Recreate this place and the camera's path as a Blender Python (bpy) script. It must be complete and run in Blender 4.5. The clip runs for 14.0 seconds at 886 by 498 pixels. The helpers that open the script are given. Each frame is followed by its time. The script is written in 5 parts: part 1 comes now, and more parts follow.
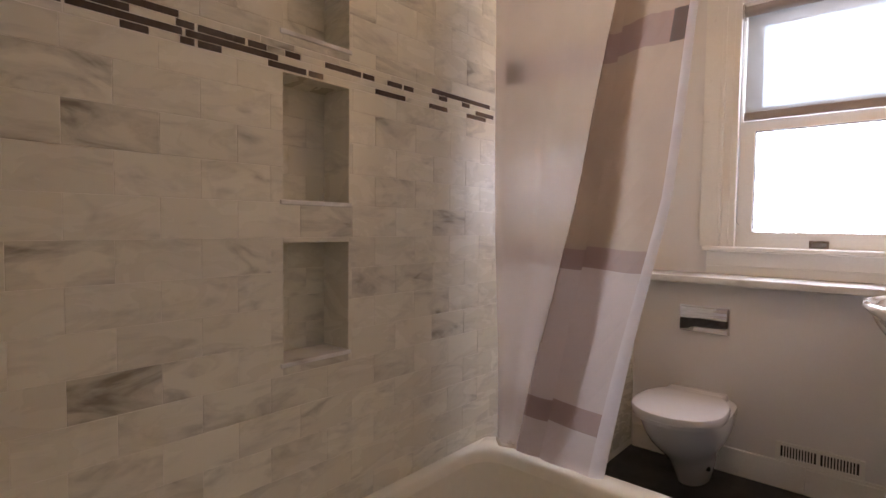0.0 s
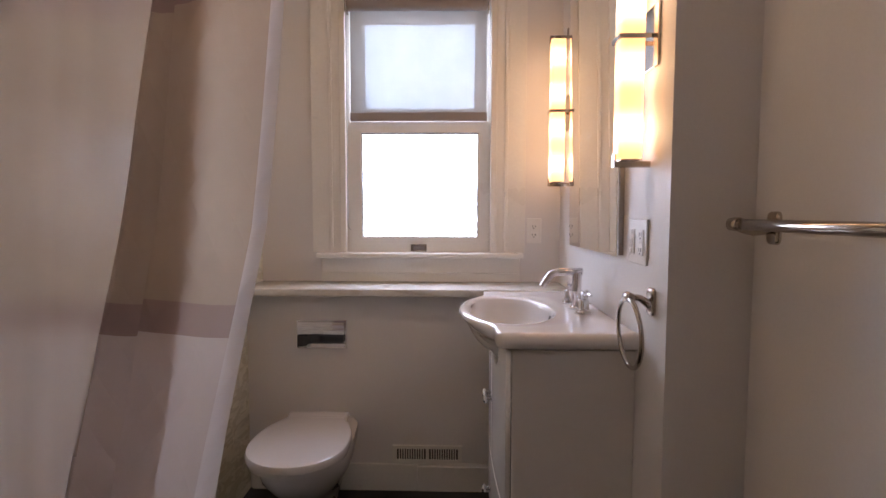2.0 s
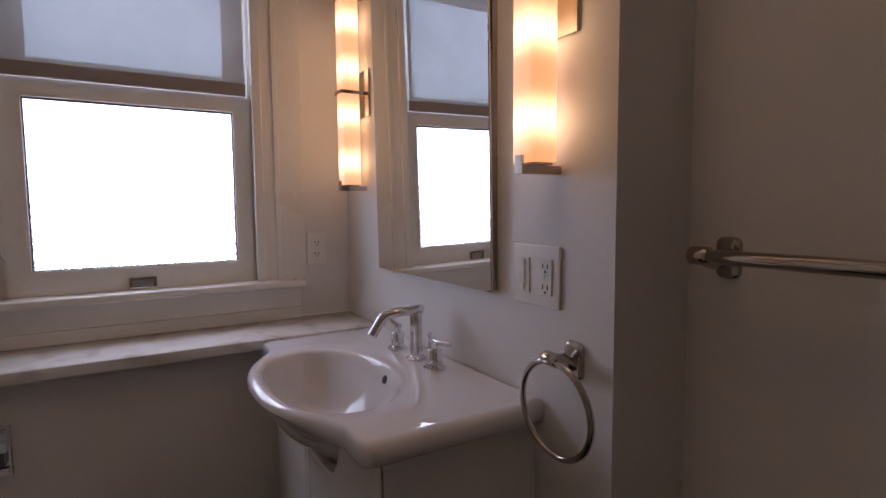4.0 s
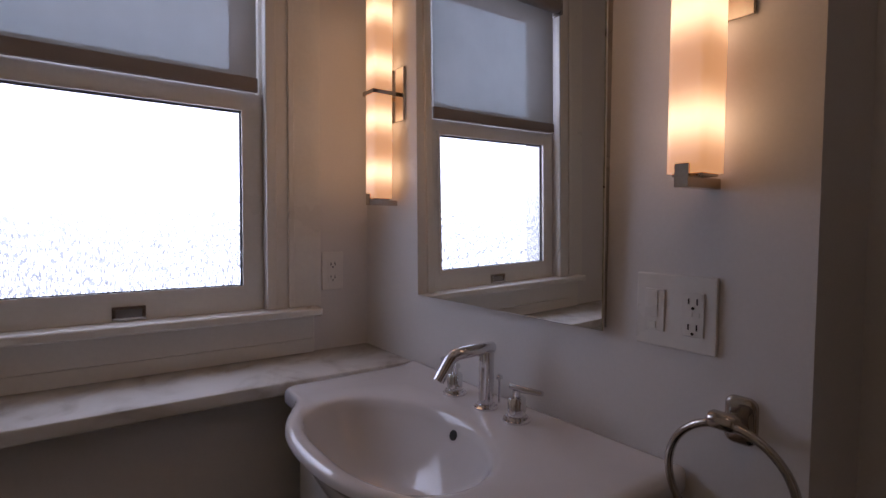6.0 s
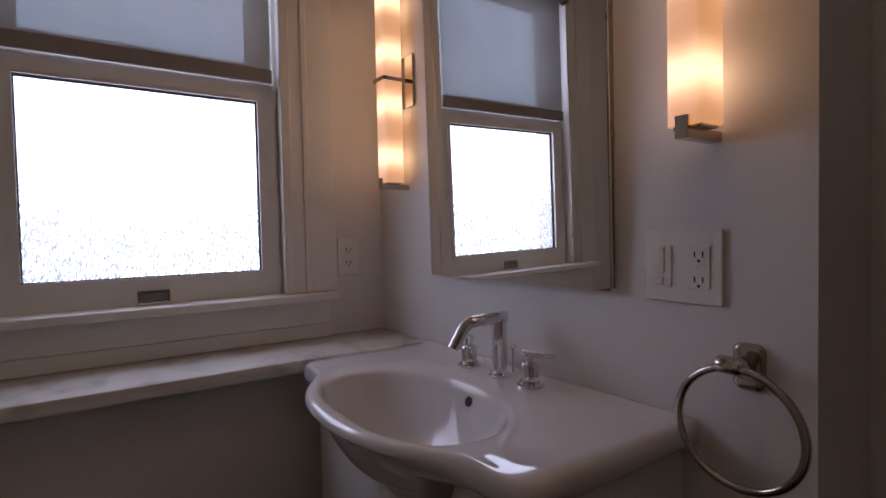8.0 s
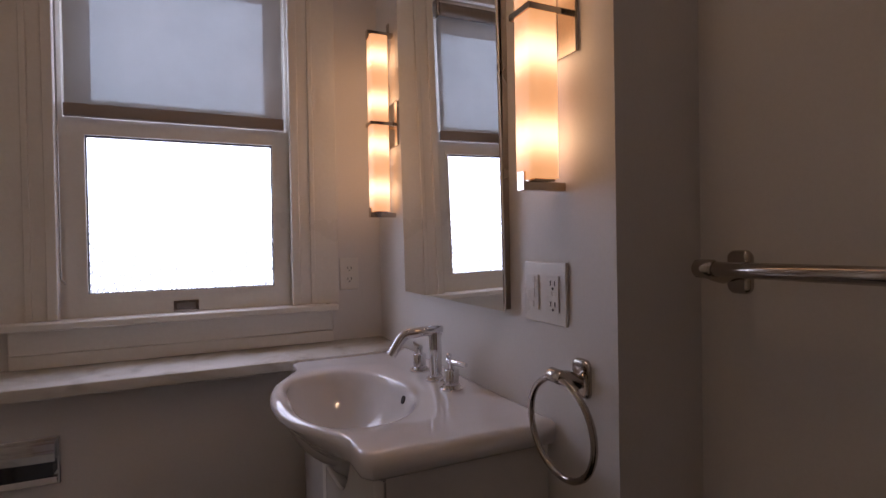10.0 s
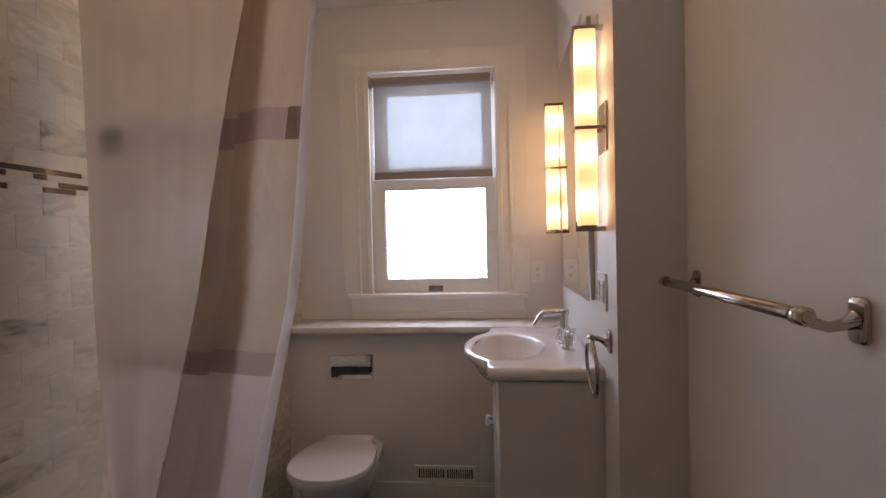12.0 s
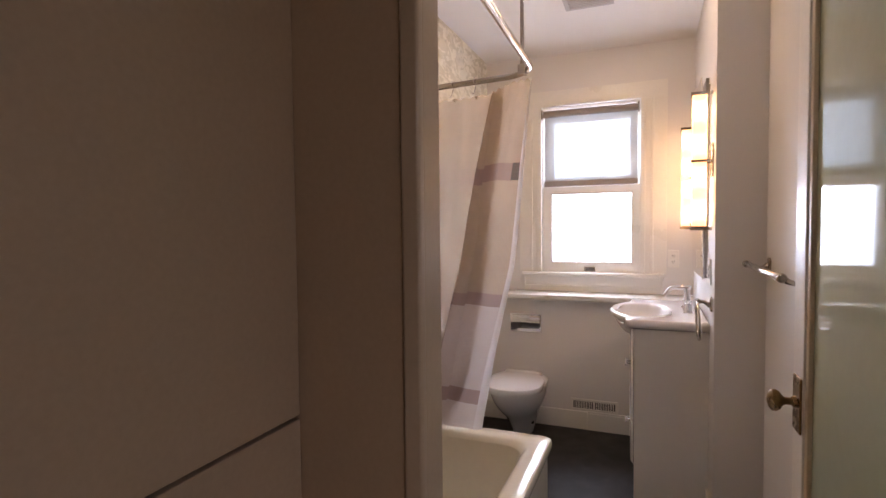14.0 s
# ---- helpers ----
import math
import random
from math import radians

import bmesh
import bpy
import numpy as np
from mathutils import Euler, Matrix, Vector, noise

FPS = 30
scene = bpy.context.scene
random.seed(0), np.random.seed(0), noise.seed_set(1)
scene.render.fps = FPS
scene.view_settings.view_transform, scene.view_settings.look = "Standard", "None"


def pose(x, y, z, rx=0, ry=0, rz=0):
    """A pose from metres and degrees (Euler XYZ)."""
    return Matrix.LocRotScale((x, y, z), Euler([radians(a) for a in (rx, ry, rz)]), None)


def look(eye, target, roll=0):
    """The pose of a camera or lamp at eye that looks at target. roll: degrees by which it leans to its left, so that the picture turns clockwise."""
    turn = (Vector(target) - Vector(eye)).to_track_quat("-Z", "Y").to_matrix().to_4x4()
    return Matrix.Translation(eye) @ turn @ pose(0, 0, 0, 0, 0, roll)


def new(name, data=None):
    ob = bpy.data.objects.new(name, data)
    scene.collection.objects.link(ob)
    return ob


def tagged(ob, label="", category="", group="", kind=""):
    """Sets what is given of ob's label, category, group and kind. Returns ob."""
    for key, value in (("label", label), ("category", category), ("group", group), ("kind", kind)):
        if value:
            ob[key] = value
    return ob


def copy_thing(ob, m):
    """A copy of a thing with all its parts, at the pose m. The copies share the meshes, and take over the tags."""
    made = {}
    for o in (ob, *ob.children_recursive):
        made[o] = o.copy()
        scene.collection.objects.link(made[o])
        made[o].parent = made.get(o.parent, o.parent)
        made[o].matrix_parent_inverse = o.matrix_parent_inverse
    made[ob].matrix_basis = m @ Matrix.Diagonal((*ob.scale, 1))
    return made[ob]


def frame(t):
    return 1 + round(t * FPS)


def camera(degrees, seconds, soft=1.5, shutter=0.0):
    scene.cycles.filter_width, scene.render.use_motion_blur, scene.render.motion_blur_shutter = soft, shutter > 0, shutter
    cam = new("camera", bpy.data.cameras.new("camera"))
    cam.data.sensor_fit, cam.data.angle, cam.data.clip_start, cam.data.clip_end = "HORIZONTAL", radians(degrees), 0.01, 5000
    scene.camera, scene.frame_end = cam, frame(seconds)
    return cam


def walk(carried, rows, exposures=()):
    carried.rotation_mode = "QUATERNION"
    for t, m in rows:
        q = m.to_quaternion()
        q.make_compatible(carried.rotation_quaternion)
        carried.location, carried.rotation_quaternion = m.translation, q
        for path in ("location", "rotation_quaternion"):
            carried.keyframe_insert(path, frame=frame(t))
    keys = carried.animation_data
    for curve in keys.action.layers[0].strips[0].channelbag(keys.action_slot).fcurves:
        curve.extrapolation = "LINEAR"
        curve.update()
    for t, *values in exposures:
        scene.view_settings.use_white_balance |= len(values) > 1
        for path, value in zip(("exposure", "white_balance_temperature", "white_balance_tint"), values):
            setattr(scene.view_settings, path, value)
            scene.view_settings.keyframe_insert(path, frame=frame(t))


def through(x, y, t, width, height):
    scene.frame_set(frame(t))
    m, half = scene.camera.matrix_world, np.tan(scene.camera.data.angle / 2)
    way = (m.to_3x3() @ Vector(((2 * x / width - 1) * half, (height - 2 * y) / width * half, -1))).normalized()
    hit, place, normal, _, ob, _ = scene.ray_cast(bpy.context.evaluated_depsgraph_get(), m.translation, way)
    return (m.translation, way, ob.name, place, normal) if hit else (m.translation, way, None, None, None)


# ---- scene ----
cam = camera(81.1, 14.0)
PATH = [
    (0, (0.021, -0.123, 1.118), (-1.296, 1.379, 1.025), 0.7),
    (0.5, (0.038, -0.09, 1.149), (-0.999, 1.617, 1.04), 0.1),
    (1, (0.01, 0.027, 1.164), (-0.696, 1.895, 1.059), 0.7),
    (1.5, (-0.013, 0.183, 1.187), (-0.421, 2.138, 1.07), 0.7),
    (2, (-0.072, 0.307, 1.211), (-0.118, 2.302, 1.073), 0.1),
    (2.5, (-0.157, 0.46, 1.225), (0.238, 2.416, 1.09), -0.5),
    (3, (-0.196, 0.611, 1.236), (0.495, 2.482, 1.085), -1.0),
    (5.5, (-0.332, 1.214, 1.301), (0.835, 2.834, 1.188), 0.7),
    (6, (-0.361, 1.233, 1.27), (0.815, 2.848, 1.179), 0.4),
    (6.5, (-0.376, 1.23, 1.237), (0.792, 2.851, 1.159), 0.0),
    (7, (-0.379, 1.221, 1.204), (0.792, 2.841, 1.136), -0.4),
    (9.5, (-0.262, 1.034, 1.199), (0.67, 2.803, 1.159), -1.5),
    (10, (-0.182, 0.853, 1.236), (0.653, 2.67, 1.212), -1.0),
    (10.5, (-0.127, 0.657, 1.256), (0.58, 2.528, 1.212), -1.3),
    (11, (-0.076, 0.436, 1.286), (0.338, 2.391, 1.211), -1.6),
    (11.5, (-0.006, 0.222, 1.3), (0.042, 2.22, 1.235), -1.6),
    (12, (0.074, -0.001, 1.314), (-0.126, 1.989, 1.273), -1.3),
    (12.5, (0.121, -0.259, 1.321), (-0.116, 1.727, 1.268), -1.2),
    (13, (0.185, -0.501, 1.335), (-0.178, 1.465, 1.283), -0.9),
    (13.5, (0.198, -0.745, 1.341), (-0.304, 1.19, 1.283), -0.6),
    (14, (0.161, -1.0, 1.349), (-0.588, 0.852, 1.267), -0.6),
]
SIZE = 1.05  # metres to one unit of the plan below
EXPOSURES = [(0, 1.17, 7000, 26), (1, 0.95, 6950, 26), (2, 0.68, 6850, 28), (3, 0.22, 6800, 30), (5.3, -1.07, 6600, 33), (7.2, -1.12, 6600, 33), (9.5, -0.74, 6800, 34),
             (10.5, -0.44, 6950, 33), (11, -0.10, 6950, 31), (12, 0.36, 7000, 26), (12.6, 0.64, 7000, 26), (13.2, 0.92, 7000, 26), (14, 1.40, 7000, 26)]
walk(cam, [(t, look(SIZE * Vector(eye), SIZE * Vector(target), roll)) for t, eye, target, roll in PATH], EXPOSURES)

# ---- world and light ----
world = bpy.data.worlds.new("sky")
scene.world = world
world.use_nodes = True
wn = world.node_tree
sky = wn.nodes.new("ShaderNodeTexSky")
sky.sky_type = "NISHITA"
sky.sun_disc = False
sky.sun_elevation = radians(48)
sky.sun_rotation = radians(120)
wn.nodes["Background"].inputs["Strength"].default_value = 0.065
wn.links.new(sky.outputs[0], wn.nodes["Background"].inputs["Color"])

SKY_GLOW = 8.0      # bright overcast outside the obscured window
SCONCE_GLOW = 3.6
MIRROR_LEAN = -0.8
CEILING_GLOW = 165.0


# ---- materials ----
def mat(name, color=(0.8, 0.8, 0.8), rough=0.5, metal=0.0, spec=0.5, var=0.06, scale=6.0, fine=60.0, bump=0.05, coat=0.0):
    """Painted or solid surface with two scales of tone variation and a fine relief."""
    m = bpy.data.materials.new(name)
    m.use_nodes = True
    nt = m.node_tree
    b = nt.nodes["Principled BSDF"]
    b.inputs["Roughness"].default_value = rough
    b.inputs["Metallic"].default_value = metal
    b.inputs["Specular IOR Level"].default_value = spec
    b.inputs["Coat Weight"].default_value = coat
    b.inputs["Coat Roughness"].default_value = 0.03
    tc = nt.nodes.new("ShaderNodeTexCoord")
    n1 = nt.nodes.new("ShaderNodeTexNoise")
    n1.inputs["Scale"].default_value = scale
    n1.inputs["Detail"].default_value = 4
    n2 = nt.nodes.new("ShaderNodeTexNoise")
    n2.inputs["Scale"].default_value = fine
    n2.inputs["Detail"].default_value = 3
    add = nt.nodes.new("ShaderNodeMath")
    add.operation = "ADD"
    ramp = nt.nodes.new("ShaderNodeMapRange")
    ramp.inputs["From Min"].default_value = 0.6
    ramp.inputs["From Max"].default_value = 1.4
    ramp.inputs["To Min"].default_value = 1 - var
    ramp.inputs["To Max"].default_value = 1 + var
    mul = nt.nodes.new("ShaderNodeVectorMath")
    mul.operation = "SCALE"
    mul.inputs[0].default_value = color
    nt.links.new(tc.outputs["Object"], n1.inputs["Vector"])
    nt.links.new(tc.outputs["Object"], n2.inputs["Vector"])
    nt.links.new(n1.outputs[0], add.inputs[0])
    nt.links.new(n2.outputs[0], add.inputs[1])
    nt.links.new(add.outputs[0], ramp.inputs["Value"])
    nt.links.new(ramp.outputs[0], mul.inputs["Scale"])
    nt.links.new(mul.outputs[0], b.inputs["Base Color"])
    rr = nt.nodes.new("ShaderNodeMapRange")
    rr.inputs["From Min"].default_value = 0.3
    rr.inputs["From Max"].default_value = 0.7
    rr.inputs["To Min"].default_value = max(0.0, rough * 0.8)
    rr.inputs["To Max"].default_value = min(1.0, rough * 1.2)
    nt.links.new(n1.outputs[0], rr.inputs["Value"])
    nt.links.new(rr.outputs[0], b.inputs["Roughness"])
    if bump:
        bp = nt.nodes.new("ShaderNodeBump")
        bp.inputs["Strength"].default_value = bump
        bp.inputs["Distance"].default_value = 0.002
        nt.links.new(n2.outputs[0], bp.inputs["Height"])
        nt.links.new(bp.outputs[0], b.inputs["Normal"])
    return m


def marble(name, joined=False, heavy=None, light=(0.70, 0.665, 0.55), dark=(0.24, 0.215, 0.165), rough=0.26):
    """Honed marble: warm white with soft grey clouds and thin veins; every piece differs."""
    m = bpy.data.materials.new(name)
    m.use_nodes = True
    nt = m.node_tree
    L = nt.links.new
    b = nt.nodes["Principled BSDF"]
    b.inputs["Specular IOR Level"].default_value = 0.5
    tc = nt.nodes.new("ShaderNodeTexCoord")
    if joined:
        rnd = nt.nodes.new("ShaderNodeNewGeometry").outputs["Random Per Island"]
    else:
        rnd = nt.nodes.new("ShaderNodeObjectInfo").outputs["Random"]
    off = nt.nodes.new("ShaderNodeVectorMath")
    off.operation = "MULTIPLY_ADD"
    cmb = nt.nodes.new("ShaderNodeCombineXYZ")
    for i in range(3):
        L(rnd, cmb.inputs[i])
    off.inputs[1].default_value = (37.0, 23.0, 51.0)
    L(cmb.outputs[0], off.inputs[0])
    # beds of the stone run level
    lay = nt.nodes.new("ShaderNodeVectorMath")
    lay.operation = "MULTIPLY"
    lay.inputs[1].default_value = (0.6, 0.5, 1.35)
    L(tc.outputs["Object"], lay.inputs[0])
    L(lay.outputs[0], off.inputs[2])
    cloud = nt.nodes.new("ShaderNodeTexNoise")
    cloud.inputs["Scale"].default_value = 12
    cloud.inputs["Detail"].default_value = 6
    cloud.inputs["Distortion"].default_value = 1.1
    L(off.outputs[0], cloud.inputs["Vector"])
    vein = nt.nodes.new("ShaderNodeTexNoise")
    vein.inputs["Scale"].default_value = 7
    vein.inputs["Detail"].default_value = 6
    vein.inputs["Distortion"].default_value = 0.7
    L(off.outputs[0], vein.inputs["Vector"])
    v1 = nt.nodes.new("ShaderNodeMath")
    v1.operation = "SUBTRACT"
    v1.inputs[1].default_value = 0.5
    L(vein.outputs[0], v1.inputs[0])
    v2 = nt.nodes.new("ShaderNodeMath")
    v2.operation = "ABSOLUTE"
    L(v1.outputs[0], v2.inputs[0])
    v3 = nt.nodes.new("ShaderNodeMapRange")
    v3.inputs["From Min"].default_value = 0.0
    v3.inputs["From Max"].default_value = 0.07
    v3.inputs["To Min"].default_value = 0.5
    v3.inputs["To Max"].default_value = 0.0
    L(v2.outputs[0], v3.inputs["Value"])
    # clouds thicken on some pieces
    pw = nt.nodes.new("ShaderNodeMapRange")
    pw.inputs["From Min"].default_value = 0.68
    pw.inputs["From Max"].default_value = 1.0
    pw.inputs["To Min"].default_value = 0.08
    pw.inputs["To Max"].default_value = 0.85
    L(rnd, pw.inputs["Value"])
    c1 = nt.nodes.new("ShaderNodeMapRange")
    c1.inputs["From Min"].default_value = 0.42
    c1.inputs["From Max"].default_value = 0.72
    L(cloud.outputs[0], c1.inputs["Value"])
    c2 = nt.nodes.new("ShaderNodeMath")
    c2.operation = "MULTIPLY"
    L(c1.outputs[0], c2.inputs[0])
    if heavy is None:
        L(pw.outputs[0], c2.inputs[1])
    else:
        c2.inputs[1].default_value = heavy
    vm = nt.nodes.new("ShaderNodeMath")
    vm.operation = "MULTIPLY"
    L(v3.outputs[0], vm.inputs[0])
    L(c1.outputs[0], vm.inputs[1])
    s = nt.nodes.new("ShaderNodeMath")
    s.operation = "ADD"
    s.use_clamp = True
    L(c2.outputs[0], s.inputs[0])
    L(vm.outputs[0], s.inputs[1])
    mix = nt.nodes.new("ShaderNodeMix")
    mix.data_type = "RGBA"
    mix.inputs["A"].default_value = (*light, 1)
    mix.inputs["B"].default_value = (*dark, 1)
    L(s.outputs[0], mix.inputs["Factor"])
    # each piece a little lighter or darker
    tone = nt.nodes.new("ShaderNodeMapRange")
    tone.inputs["To Min"].default_value = 0.92
    tone.inputs["To Max"].default_value = 1.04
    fr = nt.nodes.new("ShaderNodeMath")
    fr.operation = "MULTIPLY"
    fr.inputs[1].default_value = 7.31
    L(rnd, fr.inputs[0])
    fr2 = nt.nodes.new("ShaderNodeMath")
    fr2.operation = "FRACT"
    L(fr.outputs[0], fr2.inputs[0])
    L(fr2.outputs[0], tone.inputs["Value"])
    sc = nt.nodes.new("ShaderNodeVectorMath")
    sc.operation = "SCALE"
    L(mix.outputs["Result"], sc.inputs[0])
    L(tone.outputs[0], sc.inputs["Scale"])
    L(sc.outputs[0], b.inputs["Base Color"])
    rg = nt.nodes.new("ShaderNodeMapRange")
    rg.inputs["To Min"].default_value = rough * 0.75
    rg.inputs["To Max"].default_value = rough * 1.35
    L(cloud.outputs[0], rg.inputs["Value"])
    L(rg.outputs[0], b.inputs["Roughness"])
    bp = nt.nodes.new("ShaderNodeBump")
    bp.inputs["Strength"].default_value = 0.065
    bp.inputs["Distance"].default_value = 0.002
    L(cloud.outputs[0], bp.inputs["Height"])
    L(bp.outputs[0], b.inputs["Normal"])
    return m


def glow(name, color, strength):
    m = bpy.data.materials.new(name)
    m.use_nodes = True
    nt = m.node_tree
    nt.nodes.remove(nt.nodes["Principled BSDF"])
    e = nt.nodes.new("ShaderNodeEmission")
    e.inputs["Color"].default_value = (*color, 1)
    e.inputs["Strength"].default_value = strength
    nt.links.new(e.outputs[0], nt.nodes["Material Output"].inputs["Surface"])
    return m


def fabric(name, color, through, clear, weave=900.0, bands=False, low=None, tint=(1, 1, 1)):
    """Thin cloth: diffuse front, light passing through, a fine open weave."""
    m = bpy.data.materials.new(name)
    m.use_nodes = True
    nt = m.node_tree
    L = nt.links.new
    nt.nodes.remove(nt.nodes["Principled BSDF"])
    tc = nt.nodes.new("ShaderNodeTexCoord")
    base = nt.nodes.new("ShaderNodeRGB")
    base.outputs[0].default_value = (*color, 1)
    col = base.outputs[0]
    n = nt.nodes.new("ShaderNodeTexNoise")
    n.inputs["Scale"].default_value = 5
    n.inputs["Detail"].default_value = 5
    L(tc.outputs["Object"], n.inputs["Vector"])
    mr = nt.nodes.new("ShaderNodeMapRange")
    mr.inputs["From Min"].default_value = 0.3
    mr.inputs["From Max"].default_value = 0.7
    mr.inputs["To Min"].default_value = 0.92
    mr.inputs["To Max"].default_value = 1.05
    L(n.outputs[0], mr.inputs["Value"])
    sc = nt.nodes.new("ShaderNodeVectorMath")
    sc.operation = "SCALE"
    L(col, sc.inputs[0])
    L(mr.outputs[0], sc.inputs["Scale"])
    col = sc.outputs[0]
    if bands:
        sep = nt.nodes.new("ShaderNodeSeparateXYZ")
        L(tc.outputs["UV"], sep.inputs[0])
        total = None
        for z0, z1 in bands:
            a = nt.nodes.new("ShaderNodeMath")
            a.operation = "COMPARE"
            a.inputs[1].default_value = (z0 + z1) / 2
            a.inputs[2].default_value = (z1 - z0) / 2
            L(sep.outputs[1], a.inputs[0])
            if total is None:
                total = a.outputs[0]
            else:
                t2 = nt.nodes.new("ShaderNodeMath")
                t2.operation = "MAXIMUM"
                L(total, t2.inputs[0])
                L(a.outputs[0], t2.inputs[1])
                total = t2.outputs[0]
        if low:
            lw = nt.nodes.new("ShaderNodeMath")
            lw.operation = "LESS_THAN"
            lw.inputs[1].default_value = low[0]
            L(sep.outputs[1], lw.inputs[0])
            lm = nt.nodes.new("ShaderNodeMix")
            lm.data_type = "RGBA"
            L(lw.outputs[0], lm.inputs["Factor"])
            L(col, lm.inputs["A"])
            lm.inputs["B"].default_value = (*low[1], 1)
            col = lm.outputs["Result"]
        # white selvage past the last pleat
        sv = nt.nodes.new("ShaderNodeMath")
        sv.operation = "GREATER_THAN"
        sv.inputs[1].default_value = 1.332
        L(sep.outputs[0], sv.inputs[0])
        sm = nt.nodes.new("ShaderNodeMix")
        sm.data_type = "RGBA"
        L(sv.outputs[0], sm.inputs["Factor"])
        L(col, sm.inputs["A"])
        sm.inputs["B"].default_value = (0.76, 0.715, 0.70, 1)
        col = sm.outputs["Result"]
        inside = nt.nodes.new("ShaderNodeMath")
        inside.operation = "LESS_THAN"
        inside.inputs[1].default_value = 1.332
        L(sep.outputs[0], inside.inputs[0])
        tm = nt.nodes.new("ShaderNodeMath")
        tm.operation = "MULTIPLY"
        L(total, tm.inputs[0])
        L(inside.outputs[0], tm.inputs[1])
        total = tm.outputs[0]
        # woven blocks of two tones along the band
        blocks = []
        for out_i, mid, wide in ((0, 0.128, 0.055), (0, 1.300, 0.03), (1, 1.57, 0.2)):
            q = nt.nodes.new("ShaderNodeMath")
            q.operation = "COMPARE"
            q.inputs[1].default_value = mid
            q.inputs[2].default_value = wide
            L(sep.outputs[out_i], q.inputs[0])
            blocks.append(q.outputs[0])
        either = nt.nodes.new("ShaderNodeMath")
        either.operation = "MAXIMUM"
        L(blocks[0], either.inputs[0])
        L(blocks[1], either.inputs[1])
        blk = nt.nodes.new("ShaderNodeMath")
        blk.operation = "MULTIPLY"
        L(either.outputs[0], blk.inputs[0])
        L(blocks[2], blk.inputs[1])
        bc = nt.nodes.new("ShaderNodeMix")
        bc.data_type = "RGBA"
        bc.inputs["A"].default_value = (0.43, 0.325, 0.295, 1)
        bc.inputs["B"].default_value = (0.11, 0.065, 0.06, 1)
        L(blk.outputs[0], bc.inputs["Factor"])
        mx = nt.nodes.new("ShaderNodeMix")
        mx.data_type = "RGBA"
        L(total, mx.inputs["Factor"])
        L(col, mx.inputs["A"])
        L(bc.outputs["Result"], mx.inputs["B"])
        col = mx.outputs["Result"]
    d = nt.nodes.new("ShaderNodeBsdfDiffuse")
    t = nt.nodes.new("ShaderNodeBsdfTranslucent")
    L(col, d.inputs["Color"])
    L(col, t.inputs["Color"])
    w = nt.nodes.new("ShaderNodeTexNoise")
    w.inputs["Scale"].default_value = weave
    L(tc.outputs["Object"], w.inputs["Vector"])
    bp = nt.nodes.new("ShaderNodeBump")
    bp.inputs["Strength"].default_value = 0.15
    bp.inputs["Distance"].default_value = 0.001
    L(w.outputs[0], bp.inputs["Height"])
    if bands:
        last = None
        for sx in (1, -1):
            rot = nt.nodes.new("ShaderNodeMapping")
            rot.inputs["Rotation"].default_value[2] = sx * radians(45)
            L(tc.outputs["UV"], rot.inputs["Vector"])
            q = nt.nodes.new("ShaderNodeTexWave")
            q.wave_type = "BANDS"
            q.wave_profile = "SIN"
            q.inputs["Scale"].default_value = 5.2
            L(rot.outputs[0], q.inputs["Vector"])
            if last is None:
                last = q.outputs["Fac"]
            else:
                mn = nt.nodes.new("ShaderNodeMath")
                mn.operation = "MINIMUM"
                L(last, mn.inputs[0])
                L(q.outputs["Fac"], mn.inputs[1])
                last = mn.outputs[0]
        rt = nt.nodes.new("ShaderNodeMath")
        rt.operation = "POWER"
        rt.inputs[1].default_value = 0.4
        L(last, rt.inputs[0])
        bq = nt.nodes.new("ShaderNodeBump")
        bq.inputs["Strength"].default_value = 0.5
        bq.inputs["Distance"].default_value = 0.006
        L(rt.outputs[0], bq.inputs["Height"])
        L(bq.outputs[0], bp.inputs["Normal"])
    L(bp.outputs[0], d.inputs["Normal"])
    s1 = nt.nodes.new("ShaderNodeMixShader")
    s1.inputs[0].default_value = through
    L(d.outputs[0], s1.inputs[1])
    L(t.outputs[0], s1.inputs[2])
    tr = nt.nodes.new("ShaderNodeBsdfTransparent")
    tr.inputs[0].default_value = (*tint, 1)
    s2 = nt.nodes.new("ShaderNodeMixShader")
    s2.inputs[0].default_value = clear
    L(s1.outputs[0], s2.inputs[1])
    L(tr.outputs[0], s2.inputs[2])
    L(s2.outputs[0], nt.nodes["Material Output"].inputs["Surface"])
    return m


